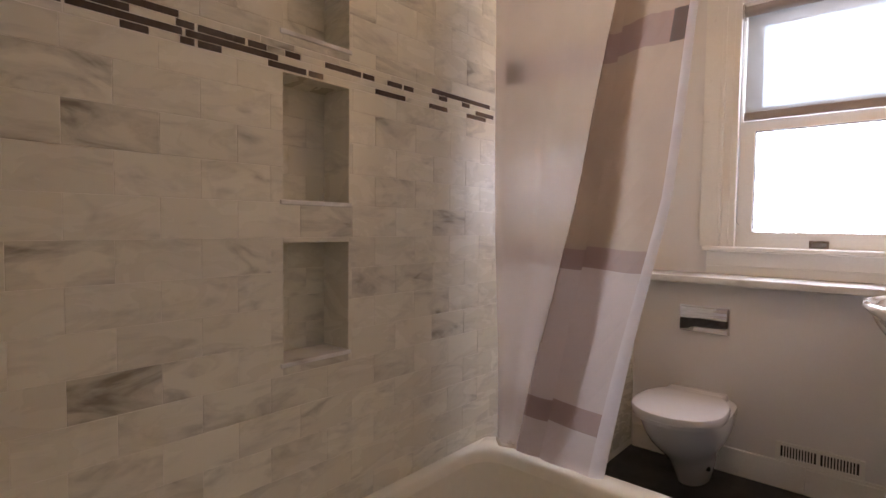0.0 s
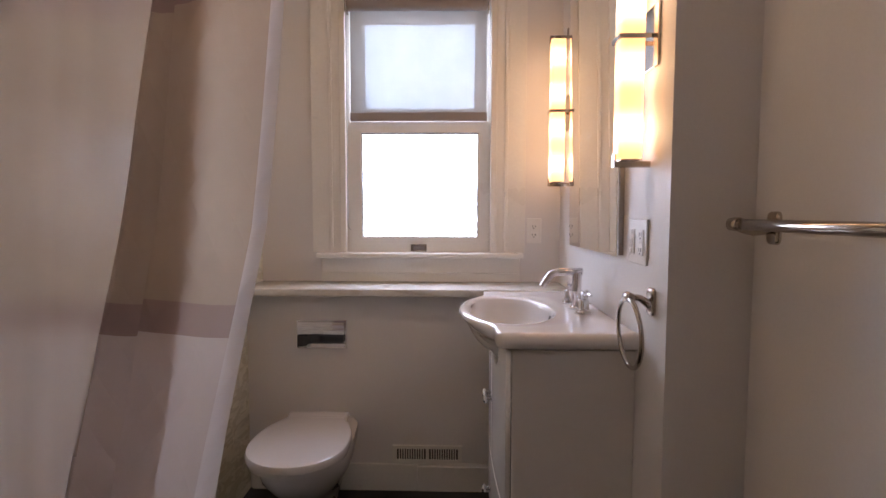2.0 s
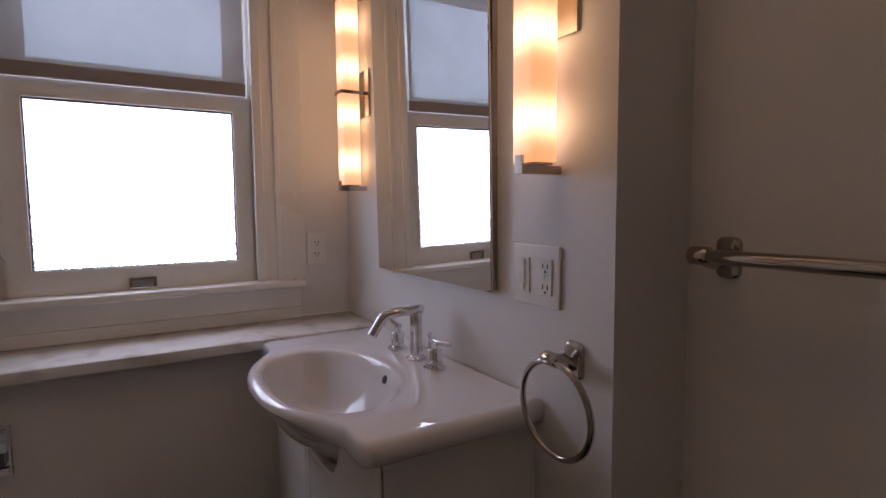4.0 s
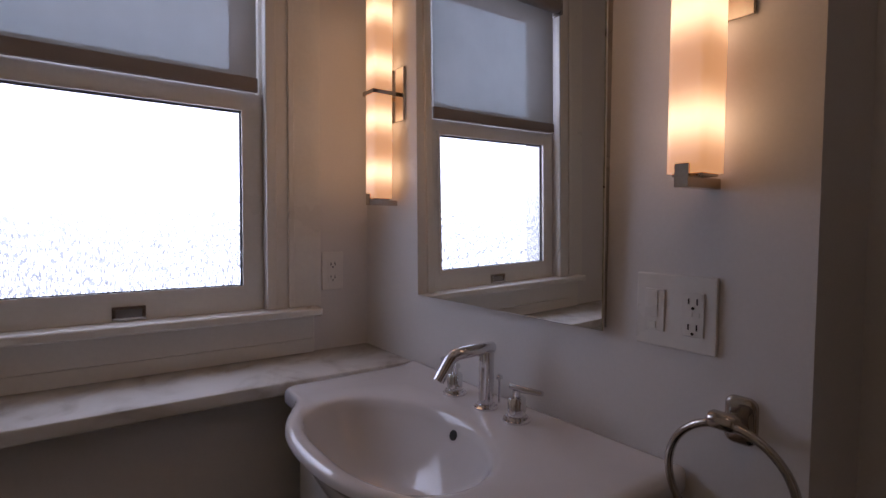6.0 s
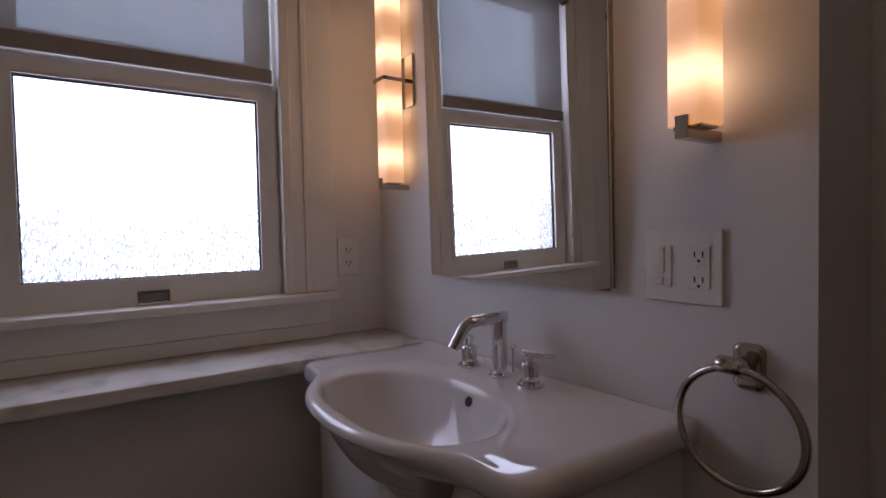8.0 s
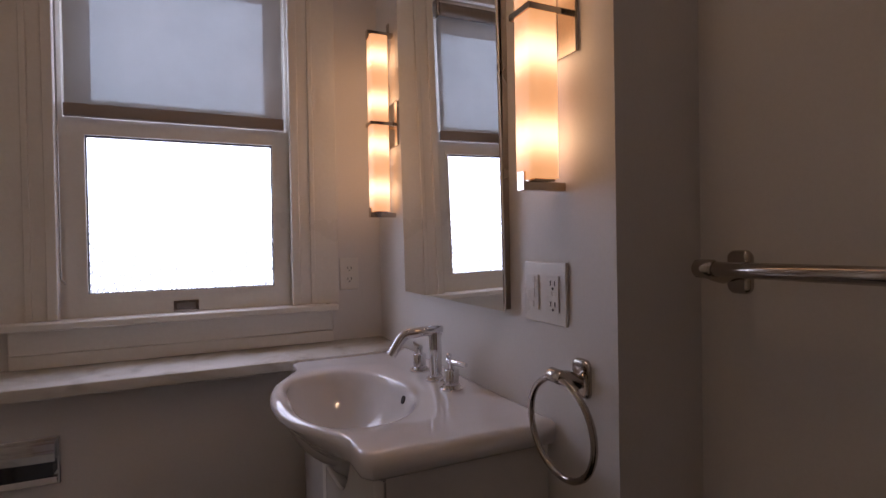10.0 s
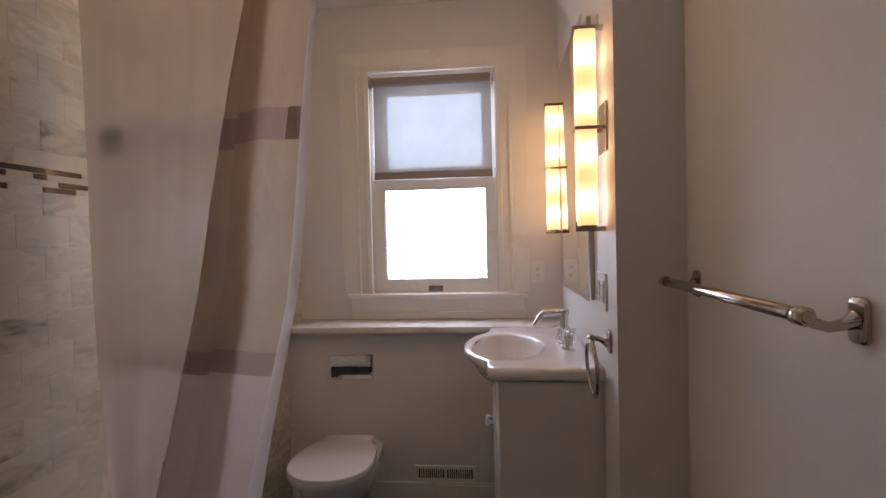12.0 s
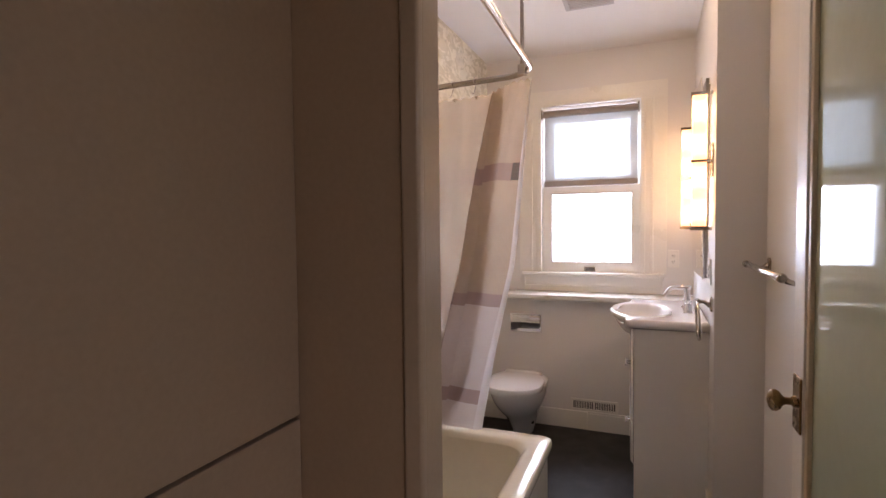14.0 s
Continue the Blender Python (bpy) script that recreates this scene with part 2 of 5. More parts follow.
def sconce_glass(name, strength):
    """Opal glass lit from inside by four bulbs one above another."""
    m = bpy.data.materials.new(name)
    m.use_nodes = True
    nt = m.node_tree
    L = nt.links.new
    b = nt.nodes["Principled BSDF"]
    b.inputs["Base Color"].default_value = (0.8, 0.76, 0.68, 1)
    b.inputs["Roughness"].default_value = 0.35
    tc = nt.nodes.new("ShaderNodeTexCoord")
    sep = nt.nodes.new("ShaderNodeSeparateXYZ")
    L(tc.outputs["Generated"], sep.inputs[0])
    k = nt.nodes.new("ShaderNodeMath")
    k.operation = "MULTIPLY_ADD"
    k.inputs[1].default_value = 4 * 2 * math.pi
    k.inputs[2].default_value = -math.pi
    L(sep.outputs[2], k.inputs[0])
    c = nt.nodes.new("ShaderNodeMath")
    c.operation = "COSINE"
    L(k.outputs[0], c.inputs[0])
    rmp = nt.nodes.new("ShaderNodeValToRGB")
    e = rmp.color_ramp.elements
    e[0].position = 0.0
    e[0].color = (0.72, 0.35, 0.13, 1)
    e[1].position = 1.0
    e[1].color = (1.0, 0.70, 0.37, 1)
    f = nt.nodes.new("ShaderNodeMath")
    f.operation = "MULTIPLY_ADD"
    f.inputs[1].default_value = 0.5
    f.inputs[2].default_value = 0.5
    L(c.outputs[0], f.inputs[0])
    pw = nt.nodes.new("ShaderNodeMath")
    pw.operation = "POWER"
    pw.inputs[1].default_value = 1.7
    L(f.outputs[0], pw.inputs[0])
    L(pw.outputs[0], rmp.inputs[0])
    L(rmp.outputs[0], b.inputs["Emission Color"])
    st = nt.nodes.new("ShaderNodeMapRange")
    st.inputs["To Min"].default_value = strength * 0.45
    st.inputs["To Max"].default_value = strength
    L(pw.outputs[0], st.inputs["Value"])
    L(st.outputs[0], b.inputs["Emission Strength"])
    return m


def wet_glass(name, wet=1.0):
    """Clear window glass, misted and beaded with drops where wet."""
    m = bpy.data.materials.new(name)
    m.use_nodes = True
    nt = m.node_tree
    L = nt.links.new
    nt.nodes.remove(nt.nodes["Principled BSDF"])
    tc = nt.nodes.new("ShaderNodeTexCoord")
    mp = nt.nodes.new("ShaderNodeMapping")
    mp.inputs["Scale"].default_value = (1.0, 1.0, 0.2)
    L(tc.outputs["Object"], mp.inputs["Vector"])
    n = nt.nodes.new("ShaderNodeTexNoise")
    n.inputs["Scale"].default_value = 330
    n.inputs["Detail"].default_value = 3
    L(mp.outputs[0], n.inputs["Vector"])
    sep = nt.nodes.new("ShaderNodeSeparateXYZ")
    L(tc.outputs["Generated"], sep.inputs[0])
    low = nt.nodes.new("ShaderNodeMapRange")
    low.inputs["From Min"].default_value = 0.12
    low.inputs["From Max"].default_value = 0.66
    low.inputs["To Min"].default_value = wet
    low.inputs["To Max"].default_value = 0.0
    low.interpolation_type = "SMOOTHERSTEP"
    L(sep.outputs[2], low.inputs["Value"])
    thr = nt.nodes.new("ShaderNodeMapRange")
    thr.inputs["From Min"].default_value = 0.51
    thr.inputs["From Max"].default_value = 0.60
    L(n.outputs[0], thr.inputs["Value"])
    mu = nt.nodes.new("ShaderNodeMath")
    mu.operation = "MULTIPLY"
    L(thr.outputs[0], mu.inputs[0])
    L(low.outputs[0], mu.inputs[1])
    tr = nt.nodes.new("ShaderNodeBsdfTransparent")
    tr.inputs[0].default_value = (0.95, 0.97, 0.97, 1)
    gl = nt.nodes.new("ShaderNodeBsdfTranslucent")
    gl.inputs["Color"].default_value = (0.33, 0.35, 0.345, 1)
    mist = nt.nodes.new("ShaderNodeMixShader")
    pwr = nt.nodes.new("ShaderNodeMath")
    pwr.operation = "POWER"
    pwr.inputs[1].default_value = 0.3
    L(mu.outputs[0], pwr.inputs[0])
    L(pwr.outputs[0], mist.inputs[0])
    L(tr.outputs[0], mist.inputs[1])
    L(gl.outputs[0], mist.inputs[2])
    g2 = nt.nodes.new("ShaderNodeBsdfGlossy")
    g2.inputs["Roughness"].default_value = 0.02
    out = nt.nodes.new("ShaderNodeMixShader")
    out.inputs[0].default_value = 0.04
    L(mist.outputs[0], out.inputs[1])
    L(g2.outputs[0], out.inputs[2])
    L(out.outputs[0], nt.nodes["Material Output"].inputs["Surface"])
    return m


WALL = mat("wall_paint", (0.74, 0.72, 0.70), 0.5, var=0.03, scale=2.5, fine=180, bump=0.10)
CEIL = mat("ceiling_paint", (0.78, 0.76, 0.74), 0.7, var=0.03, scale=2, fine=160, bump=0.10)
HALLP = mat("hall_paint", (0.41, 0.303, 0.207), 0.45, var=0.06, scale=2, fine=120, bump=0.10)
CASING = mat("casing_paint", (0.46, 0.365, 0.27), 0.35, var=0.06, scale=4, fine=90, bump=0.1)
TRIM = mat("trim_paint", (0.80, 0.78, 0.73), 0.32, var=0.04, scale=5, fine=90, bump=0.08)
DOORP = mat("door_paint", (0.80, 0.77, 0.72), 0.36, var=0.04, scale=4, fine=70, bump=0.12)
PORC = mat("porcelain", (0.69, 0.67, 0.67), 0.045, var=0.015, scale=3, fine=40, bump=0.0, coat=0.5)
ENAMEL = mat("tub_enamel", (0.80, 0.77, 0.66), 0.16, var=0.03, scale=4, fine=40, bump=0.02, coat=0.3)
LACQUER = mat("white_lacquer", (0.78, 0.76, 0.73), 0.18, var=0.02, scale=4, fine=60, bump=0.02, coat=0.2)
CHROME = mat("chrome", (0.78, 0.78, 0.80), 0.07, 1.0, var=0.03, scale=20, fine=120, bump=0.0)
# near-black chrome, the colour of the dark room mirrored in the flush plate
DARKREFL = mat("chrome_dark_reflection", (0.10, 0.10, 0.115), 0.07, 1.0, var=0.05, scale=20, fine=120, bump=0.0)
NICKEL = mat("polished_nickel", (0.50, 0.455, 0.41), 0.13, 1.0, var=0.06, scale=30, fine=220, bump=0.04)
BRASS = mat("aged_brass", (0.27, 0.18, 0.095), 0.28, 1.0, var=0.25, scale=35, fine=160, bump=0.08)
STEEL = mat("cabinet_steel", (0.40, 0.38, 0.36), 0.3, 1.0, var=0.05, scale=10, fine=120, bump=0.02)
MIRROR = mat("mirror_silver", (0.90, 0.91, 0.91), 0.012, 1.0, var=0.005, scale=2, fine=20, bump=0.0)
PLASTIC = mat("outlet_plastic", (0.80, 0.78, 0.74), 0.3, var=0.02, scale=8, fine=80, bump=0.0)
DARK = mat("dark_slot", (0.02, 0.018, 0.016), 0.6, var=0.2, bump=0.0)
BEADP = mat("tan_bead_paint", (0.60, 0.50, 0.36), 0.35, var=0.06, scale=5, fine=80, bump=0.08)
BLACKFLOOR = mat("slate_floor", (0.017, 0.016, 0.016), 0.5, var=0.30, scale=7, fine=90, bump=0.15)
GROUT = mat("grout", (0.74, 0.70, 0.62), 0.85, var=0.08, scale=20, fine=300, bump=0.2)
DARKTILE = mat("brown_glass_tile", (0.055, 0.035, 0.028), 0.14, var=0.35, scale=25, fine=120, bump=0.04, coat=0.3)
SHADEBAR = mat("shade_bar", (0.30, 0.265, 0.25), 0.5, var=0.05, scale=10, fine=300, bump=0.05)
OAK = mat("hall_floor_wood", (0.20, 0.12, 0.06), 0.35, var=0.2, scale=8, fine=60, bump=0.1)
FROST = mat("frosted_glass", (0.47, 0.52, 0.39), 0.05, spec=0.5, var=0.04, scale=3, fine=30, bump=0.0)
GREYVENT = mat("vent_grey", (0.45, 0.44, 0.43), 0.45, var=0.05)
MARBLE = marble("marble_tile")
MARBLE_J = marble("marble_tile_far", joined=True, heavy=0.16)
SLAB = marble("marble_slab", heavy=0.45, light=(0.76, 0.75, 0.72), dark=(0.36, 0.32, 0.27), rough=0.16)
CURTAIN = fabric("curtain_cloth", (0.56, 0.46, 0.365), 0.58, 0.21, bands=((0.565, 0.630), (1.005, 1.060), (1.535, 1.605)), low=(1.005, (0.67, 0.595, 0.56)))
LINER = fabric("liner_cloth", (0.80, 0.71, 0.60), 0.50, 0.62)
SHADE = fabric("roller_shade_cloth", (0.46, 0.47, 0.465), 0.078, 0.055, weave=1500, tint=(0.74, 0.92, 0.98))
OPAL = sconce_glass("opal_glass", SCONCE_GLOW)
SKYBACK = glow("bright_sky", (0.78, 0.93, 1.16), SKY_GLOW)
BULB = glow("warm_bulb", (1.0, 0.72, 0.42), CEILING_GLOW)
PANE = wet_glass("window_glass")
CLEAR = wet_glass("dry_window_glass", 0.0)
# dark colour for the shadow line of the glazing beads
BEADSHADE = mat("bead_shade_dark", (0.07, 0.07, 0.07), 0.6, var=0.1, bump=0.0)


# ---- mesh helpers ----
def origin(ob):
    v = Vector((0, 0, 0))
    while ob is not None:
        v += ob.location
        ob = ob.parent
    return v


def mesh_of(name, bm, material, smooth=False):
    me = bpy.data.meshes.new(name)
    bmesh.ops.recalc_face_normals(bm, faces=bm.faces[:])
    if smooth:
        for f in bm.faces:
            f.smooth = True
        for e in bm.edges:
            if len(e.link_faces) == 2 and e.calc_face_angle(0) > 0.7:
                e.smooth = False
    bm.to_mesh(me)
    bm.free()
    me.materials.append(material)
    return me


def part(name, bm, material, parent, label="", smooth=False):
    """One mesh under a thing or a part; the bmesh is in world metres."""
    bmesh.ops.translate(bm, vec=-origin(parent), verts=bm.verts[:])
    ob = new(name, mesh_of(name, bm, material, smooth))
    ob.parent = parent
    if label:
        ob["label"] = label
    return ob


def thing(name, at, label, category, group="", kind=""):
    ob = new(name)
    ob.empty_display_size = 0.05
    ob.location = at
    return tagged(ob, label, category, group, kind)


def solid(name, bm, material, label="", category="", kind="", smooth=False, at=None):
    """A thing or piece of the setting that is one mesh."""
    if at is not None:
        bmesh.ops.translate(bm, vec=-Vector(at), verts=bm.verts[:])
    ob = new(name, mesh_of(name, bm, material, smooth))
    if at is not None:
        ob.location = at
    return tagged(ob, label, category, kind=kind)


def box(x0, x1, y0, y1, z0, z1, bev=0.0, seg=2, bm=None):
    own = bmesh.new()
    r = bmesh.ops.create_cube(own, size=1)
    for v in r["verts"]:
        v.co = Vector(((x0 + x1) / 2 + v.co.x * (x1 - x0), (y0 + y1) / 2 + v.co.y * (y1 - y0), (z0 + z1) / 2 + v.co.z * (z1 - z0)))
    if bev:
        bmesh.ops.bevel(own, geom=own.edges[:], offset=bev, segments=seg, affect="EDGES", profile=0.5)
    if bm is None:
        return own
    me = bpy.data.meshes.new("tmp")
    own.to_mesh(me)
    own.free()
    bm.from_mesh(me)
    bpy.data.meshes.remove(me)
    return bm


def boxes(*specs):
    bm = bmesh.new()
    for s in specs:
        box(*s, bm=bm)
    return bm


def loft(rings, cap0=True, cap1=True, bm=None):
    """Skin through rings of the same number of points."""
    bm = bm or bmesh.new()
    vs = [[bm.verts.new(p) for p in ring] for ring in rings]
    n = len(rings[0])
    for a, b in zip(vs, vs[1:]):
        for i in range(n):
            j = (i + 1) % n
            bm.faces.new((a[i], a[j], b[j], b[i]))
    if cap0:
        bm.faces.new(vs[0])
    if cap1:
        bm.faces.new(vs[-1])
    return bm


def tube(points, r, seg=12, bm=None):
    """A round bar along a line of points; r may be a list."""
    pts = [Vector(p) for p in points]
    rs = r if isinstance(r, (list, tuple)) else [r] * len(pts)
    rings = []
    up = None
    for i, p in enumerate(pts):
        d = (pts[min(i + 1, len(pts) - 1)] - pts[max(i - 1, 0)]).normalized()
        if up is None:
            up = Vector((0, 0, 1)) if abs(d.z) < 0.9 else Vector((0, 1, 0))
        a = d.cross(up).normalized()
        b = d.cross(a).normalized()
        up = -b if (-b).dot(up) > 0 else b
        rings.append([p + rs[i] * (math.cos(2 * math.pi * k / seg) * a + math.sin(2 * math.pi * k / seg) * b) for k in range(seg)])
    return loft(rings, bm=bm)


def lathe(center, axis, profile, seg=24, bm=None):
    """Rings (distance along axis, radius) round an axis through center."""
    ax = Vector(axis).normalized()
    t = Vector((0, 0, 1)) if abs(ax.z) < 0.9 else Vector((1, 0, 0))
    a = ax.cross(t).normalized()
    b = ax.cross(a).normalized()
    c = Vector(center)
    rings = [[c + ax * d + r * (math.cos(2 * math.pi * k / seg) * a + math.sin(2 * math.pi * k / seg) * b) for k in range(seg)] for d, r in profile]
    return loft(rings, bm=bm)


def arc(cx, cy, r, a0, a1, n):
    return [(cx + r * math.cos(radians(a0 + (a1 - a0) * i / n)), cy + r * math.sin(radians(a0 + (a1 - a0) * i / n))) for i in range(n + 1)]


def rrect(x0, x1, y0, y1, r, n=6):
    """Rounded rectangle as a ring of (x, y)."""
    return arc(x1 - r, y1 - r, r, 0, 90, n) + arc(x0 + r, y1 - r, r, 90, 180, n) + arc(x0 + r, y0 + r, r, 180, 270, n) + arc(x1 - r, y0 + r, r, 270, 360, n)


# ---- the shell ----
XW, XE, XR = -0.97, 0.41, 0.60       # tiled wall, basin wall, towel wall
YD, YJ, YN, YU = -0.22, 1.483, 2.50, 2.70  # door wall, return, boxed wall, upper window wall
ZC = 2.545
NICHES = ((0.81, 1.075), (1.165, 1.438), (1.525, 1.79))
NY0, NY1 = 0.487, 0.663

solid("floor", box(-1.2, 0.8, -0.36, 2.9, -0.1, 0), BLACKFLOOR, "near-black slate bathroom floor with a dull sheen", "floor", "structure")
solid("floor_hall", box(-0.6, 1.4, -2.8, -0.362, -0.1, -0.003), OAK, "dark stained wood floor of the hall", "floor", "structure")
solid("ceiling", box(-1.2, 0.8, -0.36, 2.9, ZC, ZC + 0.1), CEIL, "plain white painted bathroom ceiling", "ceiling", "structure")
solid("ceiling_hall", box(-0.6, 1.4, -2.8, -0.362, ZC, ZC + 0.1), CEIL, "plain white painted hall ceiling", "ceiling", "structure")
wall_west = solid("wall_west", boxes(
    (-1.2, -1.075, YD, 2.9, 0, ZC), (-1.075, -0.9708, YD, NY0 - 0.008, 0, ZC), (-1.075, -0.9708, NY1 + 0.008, 2.9, 0, ZC),
    (-1.075, -0.9708, NY0 - 0.008, NY1 + 0.008, 0, NICHES[0][0] - 0.008), (-1.075, -0.9708, NY0 - 0.008, NY1 + 0.008, NICHES[0][1] + 0.008, NICHES[1][0] - 0.008),
    (-1.075, -0.9708, NY0 - 0.008, NY1 + 0.008, NICHES[1][1] + 0.008, NICHES[2][0] - 0.008), (-1.075, -0.9708, NY0 - 0.008, NY1 + 0.008, NICHES[2][1] + 0.008, ZC)),
    GROUT, "marble tiled shower wall with three niches and a brown mosaic band", "wall", "structure")
WX0, WX1, WZ0, WZ1 = -0.575, 0.092, 1.003, 2.18
solid("wall_north", boxes(
    (-0.979, WX0, YU, 2.86, 0.85, ZC), (WX1, XE, YU, 2.86, 0.85, ZC), (WX0, WX1, YU, 2.86, 0.85, WZ0), (WX0, WX1, YU, 2.86, WZ1, ZC)),
    WALL, "white painted upper wall round the window", "wall", "structure")
solid("wall_north_low", box(-0.979, XE, YN, YU, 0, 0.862), WALL, "white painted boxed-out lower wall behind the toilet", "wall", "structure")
solid("wall_east", box(XE, 0.8, YJ, 2.9, 0, ZC), WALL, "pale painted wall behind the basin", "wall", "structure")
solid("wall_east_recess", box(XR, 0.8, -0.36, YJ, 0, ZC), WALL, "pale painted recessed wall with a towel bar", "wall", "structure")
DX0, DX1, DZ = -0.185, 0.545, 2.06
solid("wall_south", boxes((-1.2, DX0, -0.36, YD, 0, ZC), (DX1, XR, -0.36, YD, 0, ZC), (DX0, DX1, -0.36, YD, DZ, ZC)), WALL,
      "painted wall round the bathroom doorway", "wall", "structure")
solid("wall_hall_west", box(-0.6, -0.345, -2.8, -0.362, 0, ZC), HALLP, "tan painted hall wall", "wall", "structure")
# the gap in this wall is invented, out of view, to light the hall
solid("wall_hall_east", boxes((1.2, 1.4, -2.8, -1.30, 0, ZC), (1.2, 1.4, -0.50, -0.362, 0, ZC), (1.2, 1.4, -1.30, -0.50, 2.1, ZC)), HALLP, "tan painted hall wall with an unseen opening added to let sky light in", "wall", "structure")
solid("wall_hall_north", box(0.8, 1.2, -0.5, -0.362, 0, ZC), HALLP, "tan painted hall wall", "wall", "structure")

solid("wall_hall_south", box(-0.6, 1.4, -2.95, -2.8, 0, ZC), HALLP, "tan painted hall wall", "wall", "structure")

# door casing in the hall, jambs and stop
trim = thing("trim", (-0.2, -0.37, 0), "cream painted casing and jamb of the bathroom door", "door casing", kind="structure")
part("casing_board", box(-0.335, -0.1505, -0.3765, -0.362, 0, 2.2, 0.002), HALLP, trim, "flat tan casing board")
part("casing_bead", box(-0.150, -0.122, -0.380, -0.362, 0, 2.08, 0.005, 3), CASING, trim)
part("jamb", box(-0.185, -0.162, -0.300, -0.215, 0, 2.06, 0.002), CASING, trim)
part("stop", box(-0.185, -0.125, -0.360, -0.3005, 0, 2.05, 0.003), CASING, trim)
part("strike_plate", box(-0.1618, -0.160, -0.290, -0.262, 0.76, 0.85, 0.0005), BRASS, trim, "dark brass strike plate")
part("head_jamb", box(-0.124, 0.5275, -0.360, -0.215, 2.04, 2.058, 0.003), TRIM, trim)
part("hinge_jamb", box(0.528, 0.545, -0.360, -0.224, 0, 2.04, 0.003), TRIM, trim)
part("casing_right", box(0.53, 0.66, -0.385, -0.362, 0, 2.15, 0.004), TRIM, trim)
part("casing_head", box(-0.12, 0.529, -0.385, -0.362, 2.06, 2.15, 0.004), TRIM, trim)

# hall cupboard, flush painted fronts
cup = thing("linen_cupboard", (-0.34, -0.9, 0), "tan painted flush built-in hall cupboard, doors closed", "cupboard")
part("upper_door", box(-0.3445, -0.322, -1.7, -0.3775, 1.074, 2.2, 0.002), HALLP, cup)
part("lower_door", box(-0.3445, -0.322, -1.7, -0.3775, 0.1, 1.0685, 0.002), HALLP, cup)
part("reveal", box(-0.3448, -0.338, -1.7, -0.3775, 1.0688, 1.0737), DARK, cup, "dark gap between the doors")

# baseboards
solid("baseboard_north", boxes((XW + 0.74, 0.10, YN - 0.014, YN - 0.0005, 0, 0.110), (XW + 0.74, 0.10, YN - 0.010, YN - 0.0005, 0.110, 0.122)), TRIM, "white painted baseboard", "baseboard", "structure")
solid("baseboard_behind_tub", box(-0.96, XW + 0.739, YN - 0.014, YN - 0.0005, 0, 0.12, 0.003), TRIM, "white painted baseboard", "baseboard", "structure")
solid("baseboard_return", box(XE - 0.012, XR - 0.013, YJ - 0.012, YJ - 0.0005, 0, 0.12, 0.003), TRIM, "white painted baseboard", "baseboard", "structure")
solid("baseboard_recess", box(XR - 0.012, XR - 0.0005, YD, YJ - 0.013, 0, 0.12, 0.003), TRIM, "white painted baseboard", "baseboard", "structure")
solid("baseboard_basin", box(XE - 0.012, XE - 0.0005, YJ + 0.0005, 1.655, 0, 0.12, 0.003), TRIM, "white painted baseboard", "baseboard", "structure")

# marble ledge on the boxed wall
bm = box(-0.9695, XE - 0.001, 2.434, YU - 0.0005, 0.8625, 0.895, 0.005, 3)
solid("ledge", bm, SLAB, "grey-veined white marble ledge with an eased edge under the window", "ledge", "structure", smooth=True)

# ---- window ----
win = thing("window_1", (-0.24, 2.72, 1.03), "white double-hung sash window with misted panes", "window", kind="structure")


def side_casing(x_in, x_out):
    s = 1 if x_out > x_in else -1
    def b(a, c, y, ease=0.003, z0=1.030, z1=2.1858):
        p, q = sorted((x_in + s * a, x_in + s * c))
        return box(p, q, y, YU - 0.0005, z0, z1, ease)
    part("casing_inner_bead", b(0.0, 0.028, 2.676), TRIM, win)
    part("casing_board", b(0.0281, 0.0624, 2.685, 0.0008), TRIM, win)
    part("casing_bead", b(0.0625, 0.080, 2.679), TRIM, win)
    part("casing_flat", b(0.0801, abs(x_out - x_in), 2.685, 0.0008), TRIM, win)


side_casing(WX0 + 0.004, -0.728)
side_casing(WX1 - 0.004, 0.248)
part("head_casing", box(-0.728, 0.248, 2.685, YU - 0.0005, 2.186, 2.296, 0.0008), TRIM, win)
part("head_bead", box(WX0, WX1, 2.676, 2.6835, 2.186, 2.206, 0.003), TRIM, win)
part("stool", box(-0.705, 0.238, 2.642, 2.722, 1.006, 1.0295, 0.006, 3), TRIM, win)
part("apron", box(-0.69, 0.225, 2.676, YU - 0.0005, 0.935, 1.0055, 0.004), TRIM, win)
part("apron_foot", box(-0.69, 0.225, 2.679, YU - 0.0005, 0.8955, 0.9345, 0.0015), TRIM, win)
for x0, x1 in ((WX0, -0.5592), (0.0822, WX1)):
    part("window_jamb", box(x0, x1, 2.7225, 2.86, 1.004, WZ1), TRIM, win)
part("window_head", box(WX0 + 0.0145, WX1 - 0.0085, 2.7005, 2.86, 2.165, WZ1), TRIM, win)
part("outer_sill", box(WX0 + 0.0145, WX1 - 0.0085, 2.7225, 2.90, 1.0035, 1.0295), TRIM, win)


